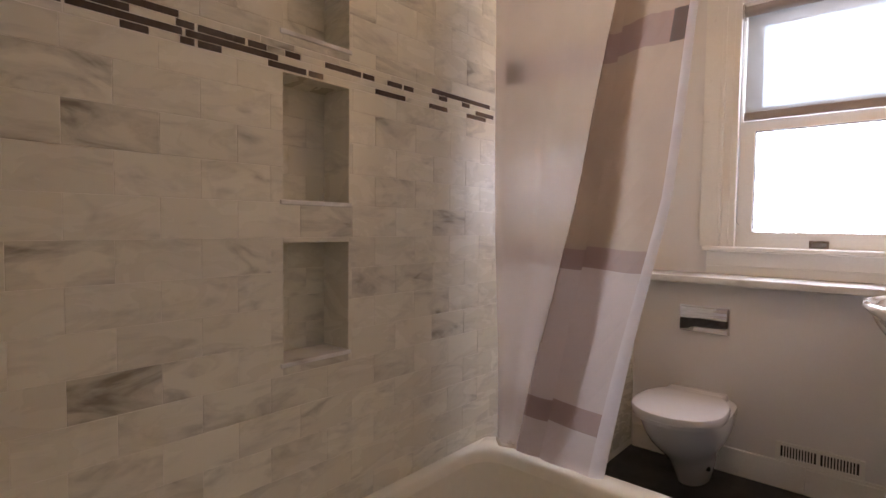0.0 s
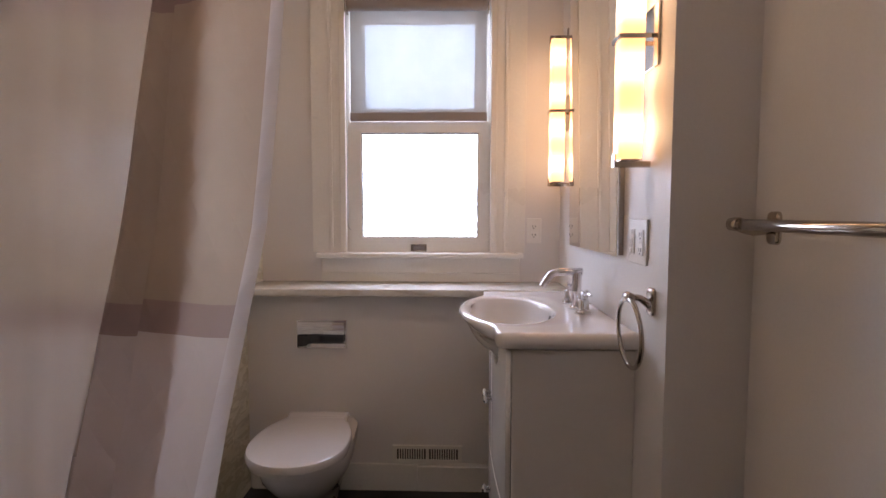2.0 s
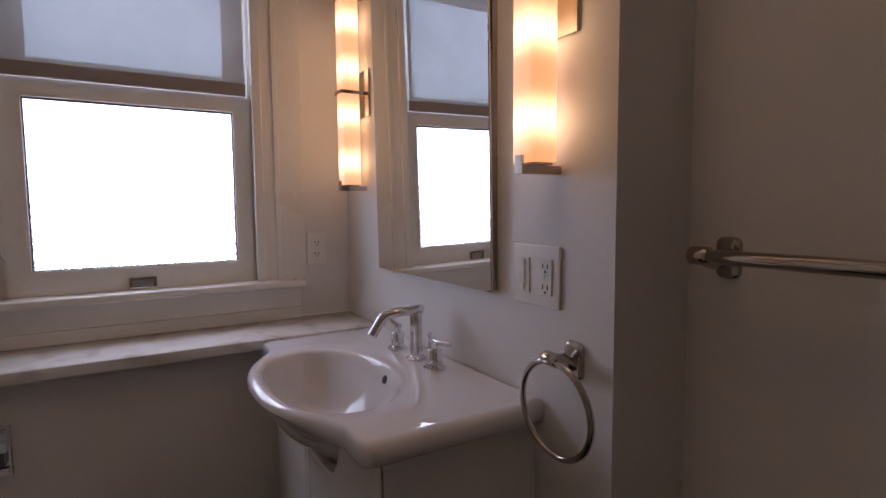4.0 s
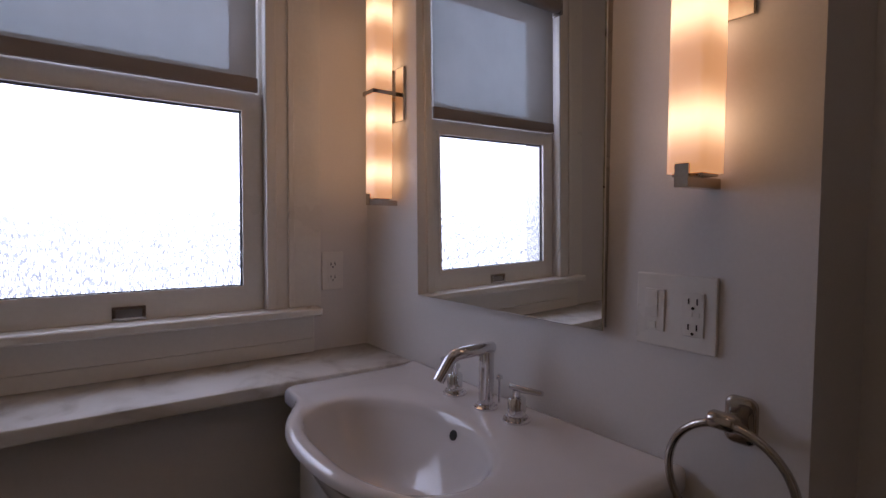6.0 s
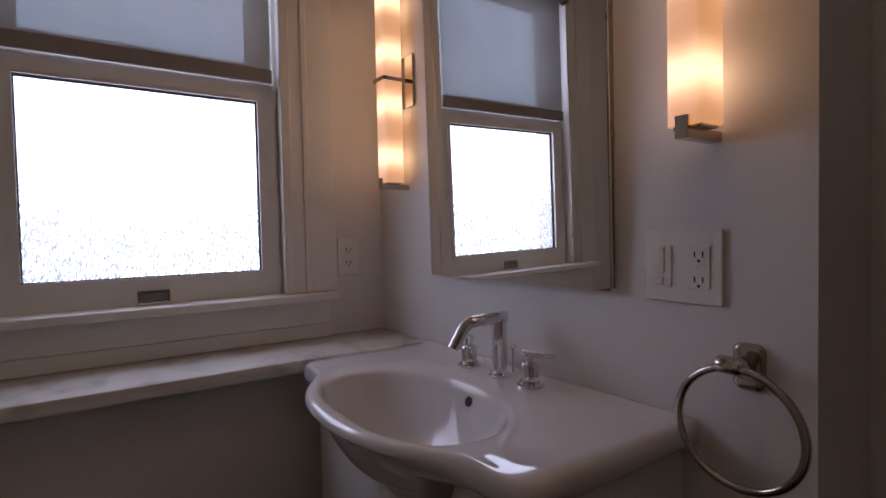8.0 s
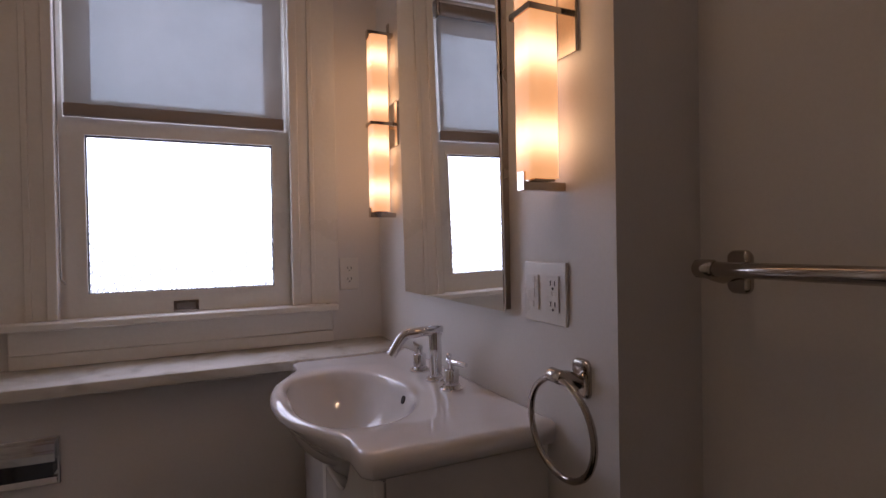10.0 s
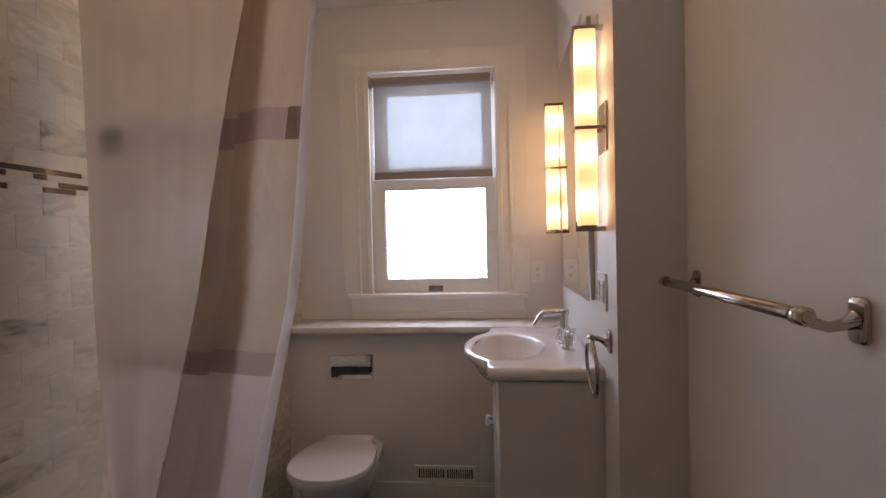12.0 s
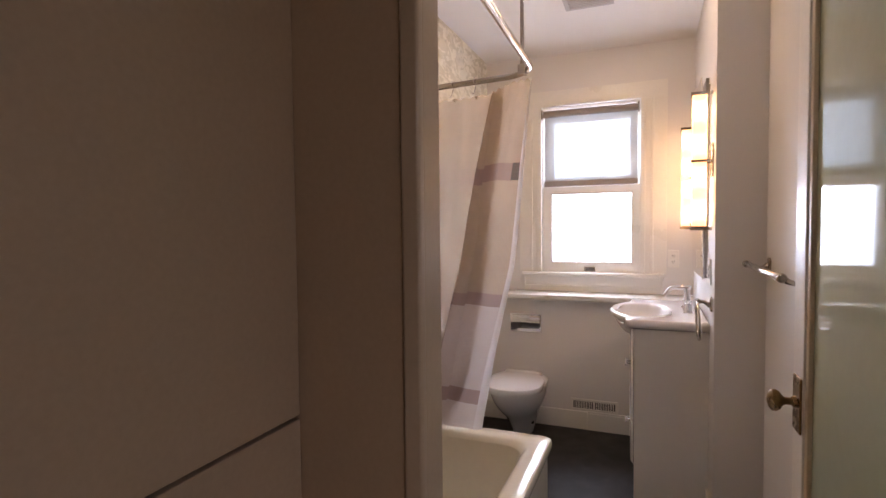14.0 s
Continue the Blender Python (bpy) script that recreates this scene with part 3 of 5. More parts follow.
def sash(name, x0, x1, z0, z1, gx0, gx1, gz0, gz1, y0, y1, glass, note):
    f = part(name, boxes((x0, gx0, y0, y1, z0, z1), (gx1, x1, y0, y1, z0, z1), (gx0, gx1, y0, y1, z0, gz0), (gx0, gx1, y0, y1, gz1, z1)), TRIM, win)
    e = 0.006
    part("glazing_bead", boxes((gx0 - e, gx0 + e, y0 - 0.004, y0 - 0.0005, gz0 - e, gz1 + e), (gx1 - e, gx1 + e, y0 - 0.004, y0 - 0.0005, gz0 - e, gz1 + e),
                               (gx0 + e, gx1 - e, y0 - 0.004, y0 - 0.0005, gz0 - e, gz0 + e), (gx0 + e, gx1 - e, y0 - 0.004, y0 - 0.0005, gz1 - e, gz1 + e)), TRIM, f)
    yg = (y0 + y1) / 2
    # thin dark strips stand in for the bead's shadow on the glass
    part("gasket", boxes((gx0, gx0 + 0.009, yg - 0.006, yg - 0.0025, gz0, gz1), (gx1 - 0.009, gx1, yg - 0.006, yg - 0.0025, gz0, gz1),
                         (gx0 + 0.009, gx1 - 0.009, yg - 0.006, yg - 0.0025, gz0, gz0 + 0.008), (gx0 + 0.009, gx1 - 0.009, yg - 0.006, yg - 0.0025, gz1 - 0.011, gz1)), BEADSHADE, f, "dark strip for the glazing bead's shadow")
    p = part("pane", box(gx0 - 0.003, gx1 + 0.003, yg - 0.002, yg + 0.002, gz0 - 0.003, gz1 + 0.003), glass, f, note)
    p.visible_shadow = False
    return f


sash("lower_sash", -0.559, 0.082, 1.030, 1.628, -0.509, 0.038, 1.094, 1.584, 2.712, 2.748, PANE, "clear pane, beaded with drops")
sash("upper_sash", -0.559, 0.082, 1.6285, 2.164, -0.502, 0.026, 1.688, 2.092, 2.756, 2.790, CLEAR, "clear dry pane")
lift = part("sash_lift", boxes((-0.276, -0.204, 2.7055, 2.7115, 1.032, 1.039), (-0.276, -0.204, 2.7055, 2.7115, 1.059, 1.066),
                               (-0.276, -0.268, 2.7055, 2.7115, 1.039, 1.059), (-0.212, -0.204, 2.7055, 2.7115, 1.039, 1.059)), NICKEL, win, "tarnished metal finger lift")
part("lift_cup", box(-0.268, -0.212, 2.7095, 2.7115, 1.039, 1.059), STEEL, lift)

# backdrop of sky outside
bm = bmesh.new()
bm.faces.new([bm.verts.new(p) for p in ((-9, 3.9, -3), (9, 3.9, -3), (9, 3.9, 7), (-9, 3.9, 7))])
solid("backdrop", bm, SKYBACK, "plain bright overcast sky outside the window", "sky", "structure")

# roller shade
rs = thing("roller_shade", (-0.24, 2.69, 2.15), "half-drawn grey translucent roller shade with a taupe hem bar", "window shade")
part("roller", lathe((-0.553, 2.672, 2.132), (1, 0, 0), [(0, 0.02), (0.001, 0.024), (0.620, 0.024), (0.621, 0.02)], 20), SHADEBAR, rs, "taupe rolled cloth", True)
bm = bmesh.new()
cols = [[bm.verts.new((-0.548 + 0.616 * i / 12, 2.694 + 0.0008 * math.sin(i * 1.3), z)) for i in range(13)] for z in (1.6678, 1.9, 2.14)]
for a, b in zip(cols, cols[1:]):
    for i in range(12):
        bm.faces.new((a[i], a[i + 1], b[i + 1], b[i]))
part("cloth", bm, SHADE, rs, "translucent grey cloth")
part("hem_bar", box(-0.551, 0.071, 2.689, 2.699, 1.628, 1.6675, 0.003), SHADEBAR, rs, "taupe hem bar")
for x0, x1 in ((-0.566, -0.5545), (0.0695, 0.081)):
    part("bracket", box(x0, x1, 2.655, 2.6995, 2.10, 2.165, 0.003), NICKEL, rs, "metal end bracket")
pts = [(-0.561, 2.668, 2.12 - 0.97 * i / 180) for i in range(181)] + [(-0.561 + 0.012 * math.sin(math.pi * i / 8), 2.668, 1.15 - 0.016 * math.sin(math.pi * i / 8)) for i in range(1, 8)] + [(-0.548, 2.668, 1.15 + 0.97 * i / 180) for i in range(181)]
part("pull_chain", tube(pts, [0.0026 if i % 2 else 0.0016 for i in range(len(pts))], 6), GREYVENT, rs, "grey beaded pull chain", True)

# ---- sconces ----
def sconce(y, label):
    s = thing("wall_sconce", (XE, y, 1.32), label, "wall lamp", "sconces beside the mirror")
    zb, zt = 1.345, 1.928
    ring = rrect(0.326, 0.385, y - 0.029, y + 0.029, 0.011, 5)
    part("shade", loft([[(a, b, z) for a, b in ring] for z in (zb, zb + 0.2, zt - 0.2, zt)]), OPAL, s, "glowing warm opal glass shade", True)
    part("bottom_clip", boxes((0.320, XE - 0.0005, y - 0.010, y + 0.010, 1.325, 1.340), (0.320, 0.3245, y - 0.010, y + 0.010, 1.3402, 1.357)), NICKEL, s, "nickel clip")
    part("bottom_cap", box(0.334, 0.378, y - 0.022, y + 0.022, 1.3402, 1.3448, 0.001), NICKEL, s)
    part("top_clip", boxes((0.320, XE - 0.0005, y - 0.010, y + 0.010, 1.934, 1.946), (0.320, 0.3245, y - 0.010, y + 0.010, 1.918, 1.9338)), NICKEL, s, "nickel clip")
    part("top_cap", box(0.334, 0.378, y - 0.022, y + 0.022, 1.9285, 1.9335, 0.001), NICKEL, s)
    part("middle_clip", boxes((0.3205, 0.3250, y - 0.031, y + 0.031, 1.630, 1.641), (0.3252, 0.4025, y - 0.031, y - 0.0292, 1.630, 1.641), (0.3252, 0.4025, y + 0.0292, y + 0.031, 1.630, 1.641)), NICKEL, s, "nickel band")
    part("back_plate", box(0.403, XE - 0.0005, y - 0.052, y + 0.052, 1.562, 1.710, 0.002), NICKEL, s, "flat nickel wall plate")
    for dy in (-0.006, 0.006):
        part("finial_pin", lathe((0.395, y + dy, 1.9462), (0, 0, 1), [(0, 0.003), (0.030, 0.003), (0.032, 0.0015)], 10), NICKEL, s, "", True)
    return s


sconce(1.617, "lit opal glass wall sconce with nickel clips beside the mirror")
sconce(2.526, "lit opal glass wall sconce with nickel clips near the window corner")

# mirror cabinet
mc = thing("mirror_cabinet", (XE, 2.075, 1.087), "frameless mirrored medicine cabinet with steel sides", "mirror cabinet")
part("body", box(0.3965, XE - 0.0005, 1.798, 2.355, 1.092, 2.050), STEEL, mc, "steel cabinet side")
# the door hangs a hair out of true
bm = box(0.377, 0.3845, 1.790, 2.362, 1.087, 2.056, 0.0018, 1)
hub = Vector((0.3845, 2.076, 1.5715))
bmesh.ops.rotate(bm, cent=hub, matrix=Matrix.Rotation(radians(0.8), 3, "Z") @ Matrix.Rotation(radians(MIRROR_LEAN), 3, "Y"), verts=bm.verts[:])
part("mirror_door", bm, MIRROR, mc, "mirror glass with a polished edge")

# double outlet plate
op = thing("outlet_plate", (XE, 1.668, 1.137), "white double plate with a dimmer and a grounded outlet", "outlet")
part("plate", box(0.4035, XE - 0.0005, 1.603, 1.735, 1.079, 1.196, 0.003, 3), PLASTIC, op)
sw = part("dimmer", box(0.4005, 0.4032, 1.684, 1.718, 1.104, 1.171, 0.001), PLASTIC, op)
part("rocker", box(0.3985, 0.4002, 1.695, 1.713, 1.126, 1.168, 0.0008), PLASTIC, sw)
part("slider", box(0.3975, 0.4002, 1.697, 1.711, 1.108, 1.119, 0.001), TRIM, sw)
rc = part("receptacle", box(0.4005, 0.4032, 1.621, 1.655, 1.104, 1.171, 0.001), PLASTIC, op)
for zc in (1.157, 1.118):
    for dy in (-0.0065, 0.0065):
        part("slot", box(0.3998, 0.4004, 1.638 + dy - 0.001, 1.638 + dy + 0.001, zc - 0.004, zc + 0.005), DARK, rc, "dark outlet slot")
    part("ground_hole", lathe((0.4003, 1.638, zc - 0.0095), (-1, 0, 0), [(0, 0.0025), (0.0005, 0.0025)], 8), DARK, rc, "dark outlet slot")
for dy in (-0.006, 0.006):
    part("test_button", box(0.3992, 0.4004, 1.638 + dy - 0.005, 1.638 + dy + 0.005, 1.134, 1.141, 0.0004), TRIM, rc)

# single outlet beside the window
so = thing("outlet_plate", (0.29, YU, 1.13), "white duplex outlet plate on the window wall", "outlet")
part("plate", box(0.256, 0.324, YU - 0.006, YU - 0.0005, 1.073, 1.188, 0.002), PLASTIC, so)
for zc in (1.150, 1.111):
    r = part("receptacle", box(0.274, 0.306, YU - 0.008, YU - 0.0062, zc - 0.014, zc + 0.014, 0.0008), PLASTIC, so)
    for dx in (-0.0065, 0.0065):
        part("slot", box(0.29 + dx - 0.0012, 0.29 + dx + 0.0012, YU - 0.0086, YU - 0.0081, zc - 0.003, zc + 0.006), DARK, r, "dark outlet slot")
    part("ground_hole", lathe((0.29, YU - 0.0081, zc - 0.008), (0, -1, 0), [(0, 0.0025), (0.0005, 0.0025)], 8), DARK, r, "dark outlet slot")

# ---- vanity ----
van = thing("vanity_cabinet", (0.25, 2.03, 0), "white lacquered vanity cabinet with closed doors and chrome knobs", "cabinet")
for y0, y1 in ((1.671, 1.680), (2.380, 2.398)):
    part("side_panel", box(0.082, XE - 0.001, y0, y1, 0.0, 0.846, 0.001), LACQUER, van)
part("carcass", box(0.100, XE - 0.001, 1.6805, 2.3795, 0.17, 0.70), LACQUER, van)
for y0, y1 in ((1.6805, 1.790), (2.278, 2.3795)):
    part("corner_filler", box(0.0795, 0.30, y0, y1, 0.7005, 0.845), LACQUER, van)
part("toe_kick", box(0.150, 0.165, 1.6805, 2.3795, 0.0, 0.1695), LACQUER, van)


def front(name, y0, y1, z0, z1, scoop=0.0):
    """A bowed, soft-edged lacquered front; scoop lowers its top under the bowl."""
    n, rings = 28, []
    for i in range(n + 1):
        y = y0 + (y1 - y0) * i / n
        u = (y - 2.03) / 0.37
        xf = 0.070 - 0.016 * (1 - u * u)
        e = 0.010 if i in (0, n) else 0.0
        zt = z1 - scoop * (1 - min(1.0, abs(y - 2.034) / 0.22) ** 8)
        rings.append([(xf + e, y, z0 + 0.004), (xf + e, y, zt - 0.004), (xf + 0.004 + e, y, zt), (0.0785, y, zt), (0.0785, y, z0), (xf + 0.004 + e, y, z0)])
    return part(name, loft(rings), LACQUER, van, "", True)


def knob(parent, y, z):
    x = 0.070 - 0.016 * (1 - ((y - 2.03) / 0.37) ** 2)
    part("knob", lathe((x, y, z), (-1, 0, 0), [(0, 0.010), (0.003, 0.010), (0.005, 0.006), (0.016, 0.006), (0.019, 0.013), (0.025, 0.0155), (0.030, 0.012), (0.032, 0.003)], 14), CHROME, parent, "chrome knob", True)


f1 = front("door", 1.672, 2.0285, 0.385, 0.842, 0.100)
f2 = front("door", 2.0315, 2.397, 0.385, 0.842, 0.100)
f3 = front("drawer", 1.672, 2.397, 0.175, 0.378)
knob(f1, 2.002, 0.593)
knob(f2, 2.058, 0.593)
knob(f3, 2.03, 0.268)

# basin with its shaped top
CX, CY, HALF = 0.105, 2.034, 0.389
BELLY = ((0.0, 1.0), (0.15, 0.975), (0.30, 0.885), (0.45, 0.71), (0.57, 0.46), (0.67, 0.21), (0.75, 0.05), (0.82, 0.0), (0.92, 0.05), (1.2, 0.11))


def lip(y):
    """Front edge of the top: square shoulders, a waist and a round belly."""
    total = 0.0
    for k in range(-4, 5):
        u = abs(abs(y - CY) / HALF + 0.02 * k)
        for (u0, a), (u1, b) in zip(BELLY, BELLY[1:]):
            if u0 <= u <= u1:
                total += a + (b - a) * (u - u0) / (u1 - u0)
    return 0.044 - 0.108 * total / 9


def reach(th):
    """Distance from the basin's middle to the outline in the direction th."""
    c, s = math.cos(th), math.sin(th)
    lo, hi = 0.0, 0.8
    for _ in range(40):
        m = (lo + hi) / 2
        x, y = CX + m * c, CY + m * s
        q = max(abs(y - CY) - HALF + 0.030, 0.0)
        front_edge = lip(y) + (0.030 - math.sqrt(max(0.0, 0.030 ** 2 - min(q, 0.030) ** 2)))
        ok = x < XE - 0.002 and abs(y - CY) < HALF and x > front_edge
        lo, hi = (m, hi) if ok else (lo, m)
    return lo


N = 144
ths = sorted([2 * math.pi * i / N for i in range(N)] + [math.atan2(s * HALF, XE - 0.002 - CX) % (2 * math.pi) for s in (1, -1)])
R = [reach(t) for t in ths]
EA = [1 / math.sqrt((math.cos(t) / (0.150 if math.cos(t) > 0 else 0.152)) ** 2 + (math.sin(t) / 0.225) ** 2) for t in ths]


def ring(f, z):
    out = []
    for t, r, e in zip(ths, R, EA):
        d = f(t, r, e)
        out.append((CX + d * math.cos(t), CY + d * math.sin(t), z))
    return out


def belly(t, r):
    """One where the round front hangs free, none along the square ends."""
    w = min(1.0, max(0.0, (0.046 - CX - r * math.cos(t)) / 0.09))
    return w * w * (3 - 2 * w)


def under(k):
    """The outside of the bowl, slanting back from the rim at the belly, flat under the sides."""
    out = []
    for t, r, e in zip(ths, R, EA):
        w = belly(t, r)
        drop = 0.125 * (k * w + k ** 2.5 * (1 - w)) + 0.012 * (1 - w) * min(1.0, k * 8)
        d = (r - 0.005 - 0.026 * w) * (1 - k) + k * 0.55 * e
        out.append((CX + 0.042 * k + d * math.cos(t), CY + d * math.sin(t), 0.863 - drop))
    return out


def cove(x, y, z):
    """The deck sweeps up a little where it meets the wall."""
    return (x, y, z - 0.007 + (0.011 * min(1.0, max(0.0, (x - 0.350) / 0.055)) ** 2 if z > 0.87 else 0.0))


rings = [ring(lambda t, r, e, k=k: e * k, 0.757 + 0.135 * k ** 3.2) for k in (0.1, 0.2, 0.3, 0.4, 0.5, 0.6, 0.7, 0.78, 0.85, 0.91, 0.96)]
rings += [ring(lambda t, r, e: min(e * 0.995, r - 0.046), 0.8915), ring(lambda t, r, e: min(e * 1.03, r - 0.041), 0.8965), ring(lambda t, r, e: min(e * 1.08, r - 0.036), 0.8995),
          ring(lambda t, r, e: max(min(e * 1.08, r - 0.036), 0.62 * min(e * 1.08, r - 0.036) + 0.38 * (r - 0.030)), 0.9003), ring(lambda t, r, e: max(min(e * 1.08, r - 0.036), 0.25 * min(e * 1.08, r - 0.036) + 0.75 * (r - 0.030)), 0.9010),
          ring(lambda t, r, e: r - 0.030, 0.9015), ring(lambda t, r, e: r - 0.021, 0.9012), ring(lambda t, r, e: r - 0.012, 0.899), ring(lambda t, r, e: r - 0.005 - 0.002 * belly(t, r), 0.894),
          ring(lambda t, r, e: r - 0.001 - 0.005 * belly(t, r), 0.886), ring(lambda t, r, e: r - 0.014 * belly(t, r), 0.877), ring(lambda t, r, e: r - 0.001 - 0.022 * belly(t, r), 0.868)]
rings += [under(k) for k in (0.0, 0.05, 0.1, 0.18, 0.28, 0.4, 0.55, 0.7, 0.85, 1.0)]
rings = [[cove(*p) for p in r] for r in rings]
sink = thing("basin", (0.2, 2.03, 0.838), "glossy white ceramic vanity basin with a round belly", "sink")
bowl = part("bowl", loft(rings), PORC, sink, "", True)
part("drain", lathe((CX, CY, 0.7508), (0, 0, 1), [(0, 0.024), (0.003, 0.024), (0.004, 0.018), (0.007, 0.016), (0.008, 0.004)], 20), CHROME, sink, "chrome pop-up drain", True)
part("overflow", lathe((0.2455, 2.025, 0.859), (-0.93, 0, 0.37), [(0, 0.010), (0.003, 0.010)], 16), DARK, sink, "dark overflow hole", True)

# widespread faucet
FZ = 0.8925
fc = thing("faucet", (0.335, 2.034, 0.90), "polished chrome widespread basin faucet with two lever handles", "faucet")
part("column", lathe((0.335, 2.034, FZ), (0, 0, 1), [(0, 0.025), (0.005, 0.025), (0.007, 0.021), (0.011, 0.020), (0.012, 0.0155), (0.120, 0.0155), (0.122, 0.013)], 24), CHROME, fc, "", True)
pts = [(0.353, 2.034, FZ + 0.1245), (0.351, 2.034, FZ + 0.125), (0.30, 2.036, FZ + 0.1245), (0.272, 2.038, FZ + 0.1225)] + [(0.272 - 0.030 * math.sin(radians(a)), 2.040 + 0.00006 * a, FZ + 0.0925 + 0.030 * math.cos(radians(a))) for a in (15, 30, 45, 60)] + [(0.222, 2.046, FZ + 0.0725)]
part("spout", tube(pts, [0.010, 0.0125] + [0.0125] * (len(pts) - 3) + [0.0115], 16), CHROME, fc, "", True)
part("lift_rod", tube([(0.372, 2.034, FZ), (0.372, 2.034, FZ + 0.0525)], 0.0025, 8), CHROME, fc, "", True)
part("lift_knob", lathe((0.372, 2.034, FZ + 0.0525), (0, 0, 1), [(0, 0.003), (0.003, 0.007), (0.009, 0.007), (0.012, 0.003)], 12), CHROME, fc, "", True)
for y, s in ((1.945, -1), (2.142, 1)):
    h = part("handle", lathe((0.336, y, FZ), (0, 0, 1), [(0, 0.027), (0.005, 0.027), (0.007, 0.022), (0.012, 0.021), (0.013, 0.0175), (0.045, 0.0175), (0.048, 0.015), (0.049, 0.008), (0.062, 0.008)], 24), CHROME, fc, "", True)
    part("lever", tube([(0.334, y - s * 0.014, FZ + 0.0665), (0.336, y + s * 0.02, FZ + 0.0665), (0.345, y + s * 0.058, FZ + 0.0675)], [0.0065, 0.0065, 0.005], 12), CHROME, h, "", True)

def plate(x, y, z, a, b):
    """A small rounded wall plate with a domed edge, fixed at x and facing the room."""
    rings = []
    for d, k in ((0.0, 0.0), (0.004, 0.0), (0.007, 0.0015), (0.009, 0.005), (0.0095, 0.010)):
        rings.append([(x - d, p, q) for p, q in rrect(y - a + k, y + a - k, z - b + k, z + b - k, 0.013 - k)])
    return loft(rings)


# towel ring
tr = thing("towel_ring", (XE, 1.567, 0.96), "polished nickel towel ring on a small wall plate", "towel ring")
part("wall_plate", plate(XE - 0.0005, 1.567, 0.997, 0.022, 0.034), NICKEL, tr, "", True)
part("post", tube([(0.4012, 1.567, 0.992), (0.392, 1.567, 0.996), (0.378, 1.566, 1.006), (0.360, 1.566, 1.008), (0.343, 1.566, 1.008)], [0.014, 0.010, 0.0085, 0.0085, 0.008], 14), NICKEL, tr, "", True)
part("collar", tube([(0.352, 1.548, 1.008), (0.352, 1.552, 1.008), (0.352, 1.580, 1.008), (0.352, 1.584, 1.008)], [0.010, 0.0125, 0.0125, 0.010], 14), NICKEL, tr, "", True)
bm = bmesh.new()
rr = [[(0.352 + 0.0058 * math.cos(b) - 0.004 * math.sin(a), 1.558 + (0.084 + 0.0058 * math.sin(b)) * math.cos(a), 0.922 + (0.084 + 0.0058 * math.sin(b)) * math.sin(a)) for b in [2 * math.pi * k / 10 for k in range(10)]] for a in [2 * math.pi * i / 56 for i in range(56)]]
loft(rr + [rr[0]], False, False, bm)
bmesh.ops.remove_doubles(bm, verts=bm.verts[:], dist=1e-5)
part("ring", bm, NICKEL, tr, "", True)

# towel bar
tb = thing("towel_bar", (XR, 1.1, 1.16), "polished nickel towel bar on two posts", "towel rail")
part("bar", tube([(0.517, 0.783, 1.189), (0.517, 0.790, 1.189), (0.517, 1.420, 1.189), (0.517, 1.427, 1.189)], [0.008, 0.0115, 0.0115, 0.008], 18), NICKEL, tb, "", True)
for y in (0.802, 1.408):
    part("wall_plate", plate(XR - 0.0005, y, 1.181, 0.021, 0.035), NICKEL, tb, "", True)
    part("post", tube([(0.592, y, 1.183), (0.578, y, 1.176), (0.555, y, 1.172), (0.535, y, 1.178), (0.517, y, 1.189)], [0.015, 0.009, 0.008, 0.009, 0.012], 14), NICKEL, tb, "", True)
    part("collar", tube([(0.517, y - 0.016, 1.189), (0.517, y - 0.013, 1.189), (0.517, y + 0.013, 1.189), (0.517, y + 0.016, 1.189)], [0.012, 0.0145, 0.0145, 0.012], 16), NICKEL, tb, "", True)

# flush plate
fp = thing("flush_plate", (-0.642, YN, 0.69), "mirror-chrome wall flush plate with a dark reflection built in across its lower half", "flush plate")
part("frame", box(-0.750, -0.534, 2.488, YN - 0.0005, 0.629, 0.753, 0.003), CHROME, fp)


def button(z0, z1, depths, metal=CHROME):
    """A chrome key whose face follows the given depths from its lower to its upper edge."""
    n, rings = len(depths) - 1, []
    for i, d in enumerate(depths):
        z = z0 + (z1 - z0) * i / n
        rings.append([(-0.742, 2.4875, z), (-0.742, 2.4875 - d, z), (-0.542, 2.4875 - d, z), (-0.542, 2.4875, z)])
    part("button", loft(rings), metal, fp, "", True)


button(0.696, 0.746, (0.0224, 0.0228, 0.0229, 0.0226, 0.0216, 0.0200, 0.0176))
button(0.636, 0.652, (0.0060, 0.0078, 0.0094))


def reflection_bar(depth):
    """The plate's dark reflection of the room: a bar that curls down to the plate's corner."""
    top = [(0.0, 0.50), (0.12, 0.49), (0.20, 0.51), (0.28, 0.45), (0.36, 0.43), (0.98, 0.47)]
    low = [(0.98, 0.78), (0.60, 0.80), (0.32, 0.79), (0.24, 0.83), (0.18, 0.92), (0.0, 0.95)]
    edge = [(-0.742 + 0.200 * a, 0.746 - 0.110 * b) for a, b in top + low]
    return loft([[(x, 2.4872, z) for x, z in edge], [(x, 2.4872 - depth, z) for x, z in edge]])


# no key of its own: the dark reflection as a coloured shape
part("button", reflection_bar(0.0225), DARKREFL, fp)

# toilet
TX = -0.628


def half(y):
    """Half width of the seat at y."""
    if y > 2.10:
        k = min(1.0, (y - 2.10) / 0.222)
        w = 0.178 - 0.064 * k ** 2.6
        return w + 0.007 * min(1.0, max(0.0, (y - 2.325) / 0.02))
    k = (2.10 - y) / 0.195
    return 0.178 * math.sqrt(max(0.0, 1 - k ** 2.25))


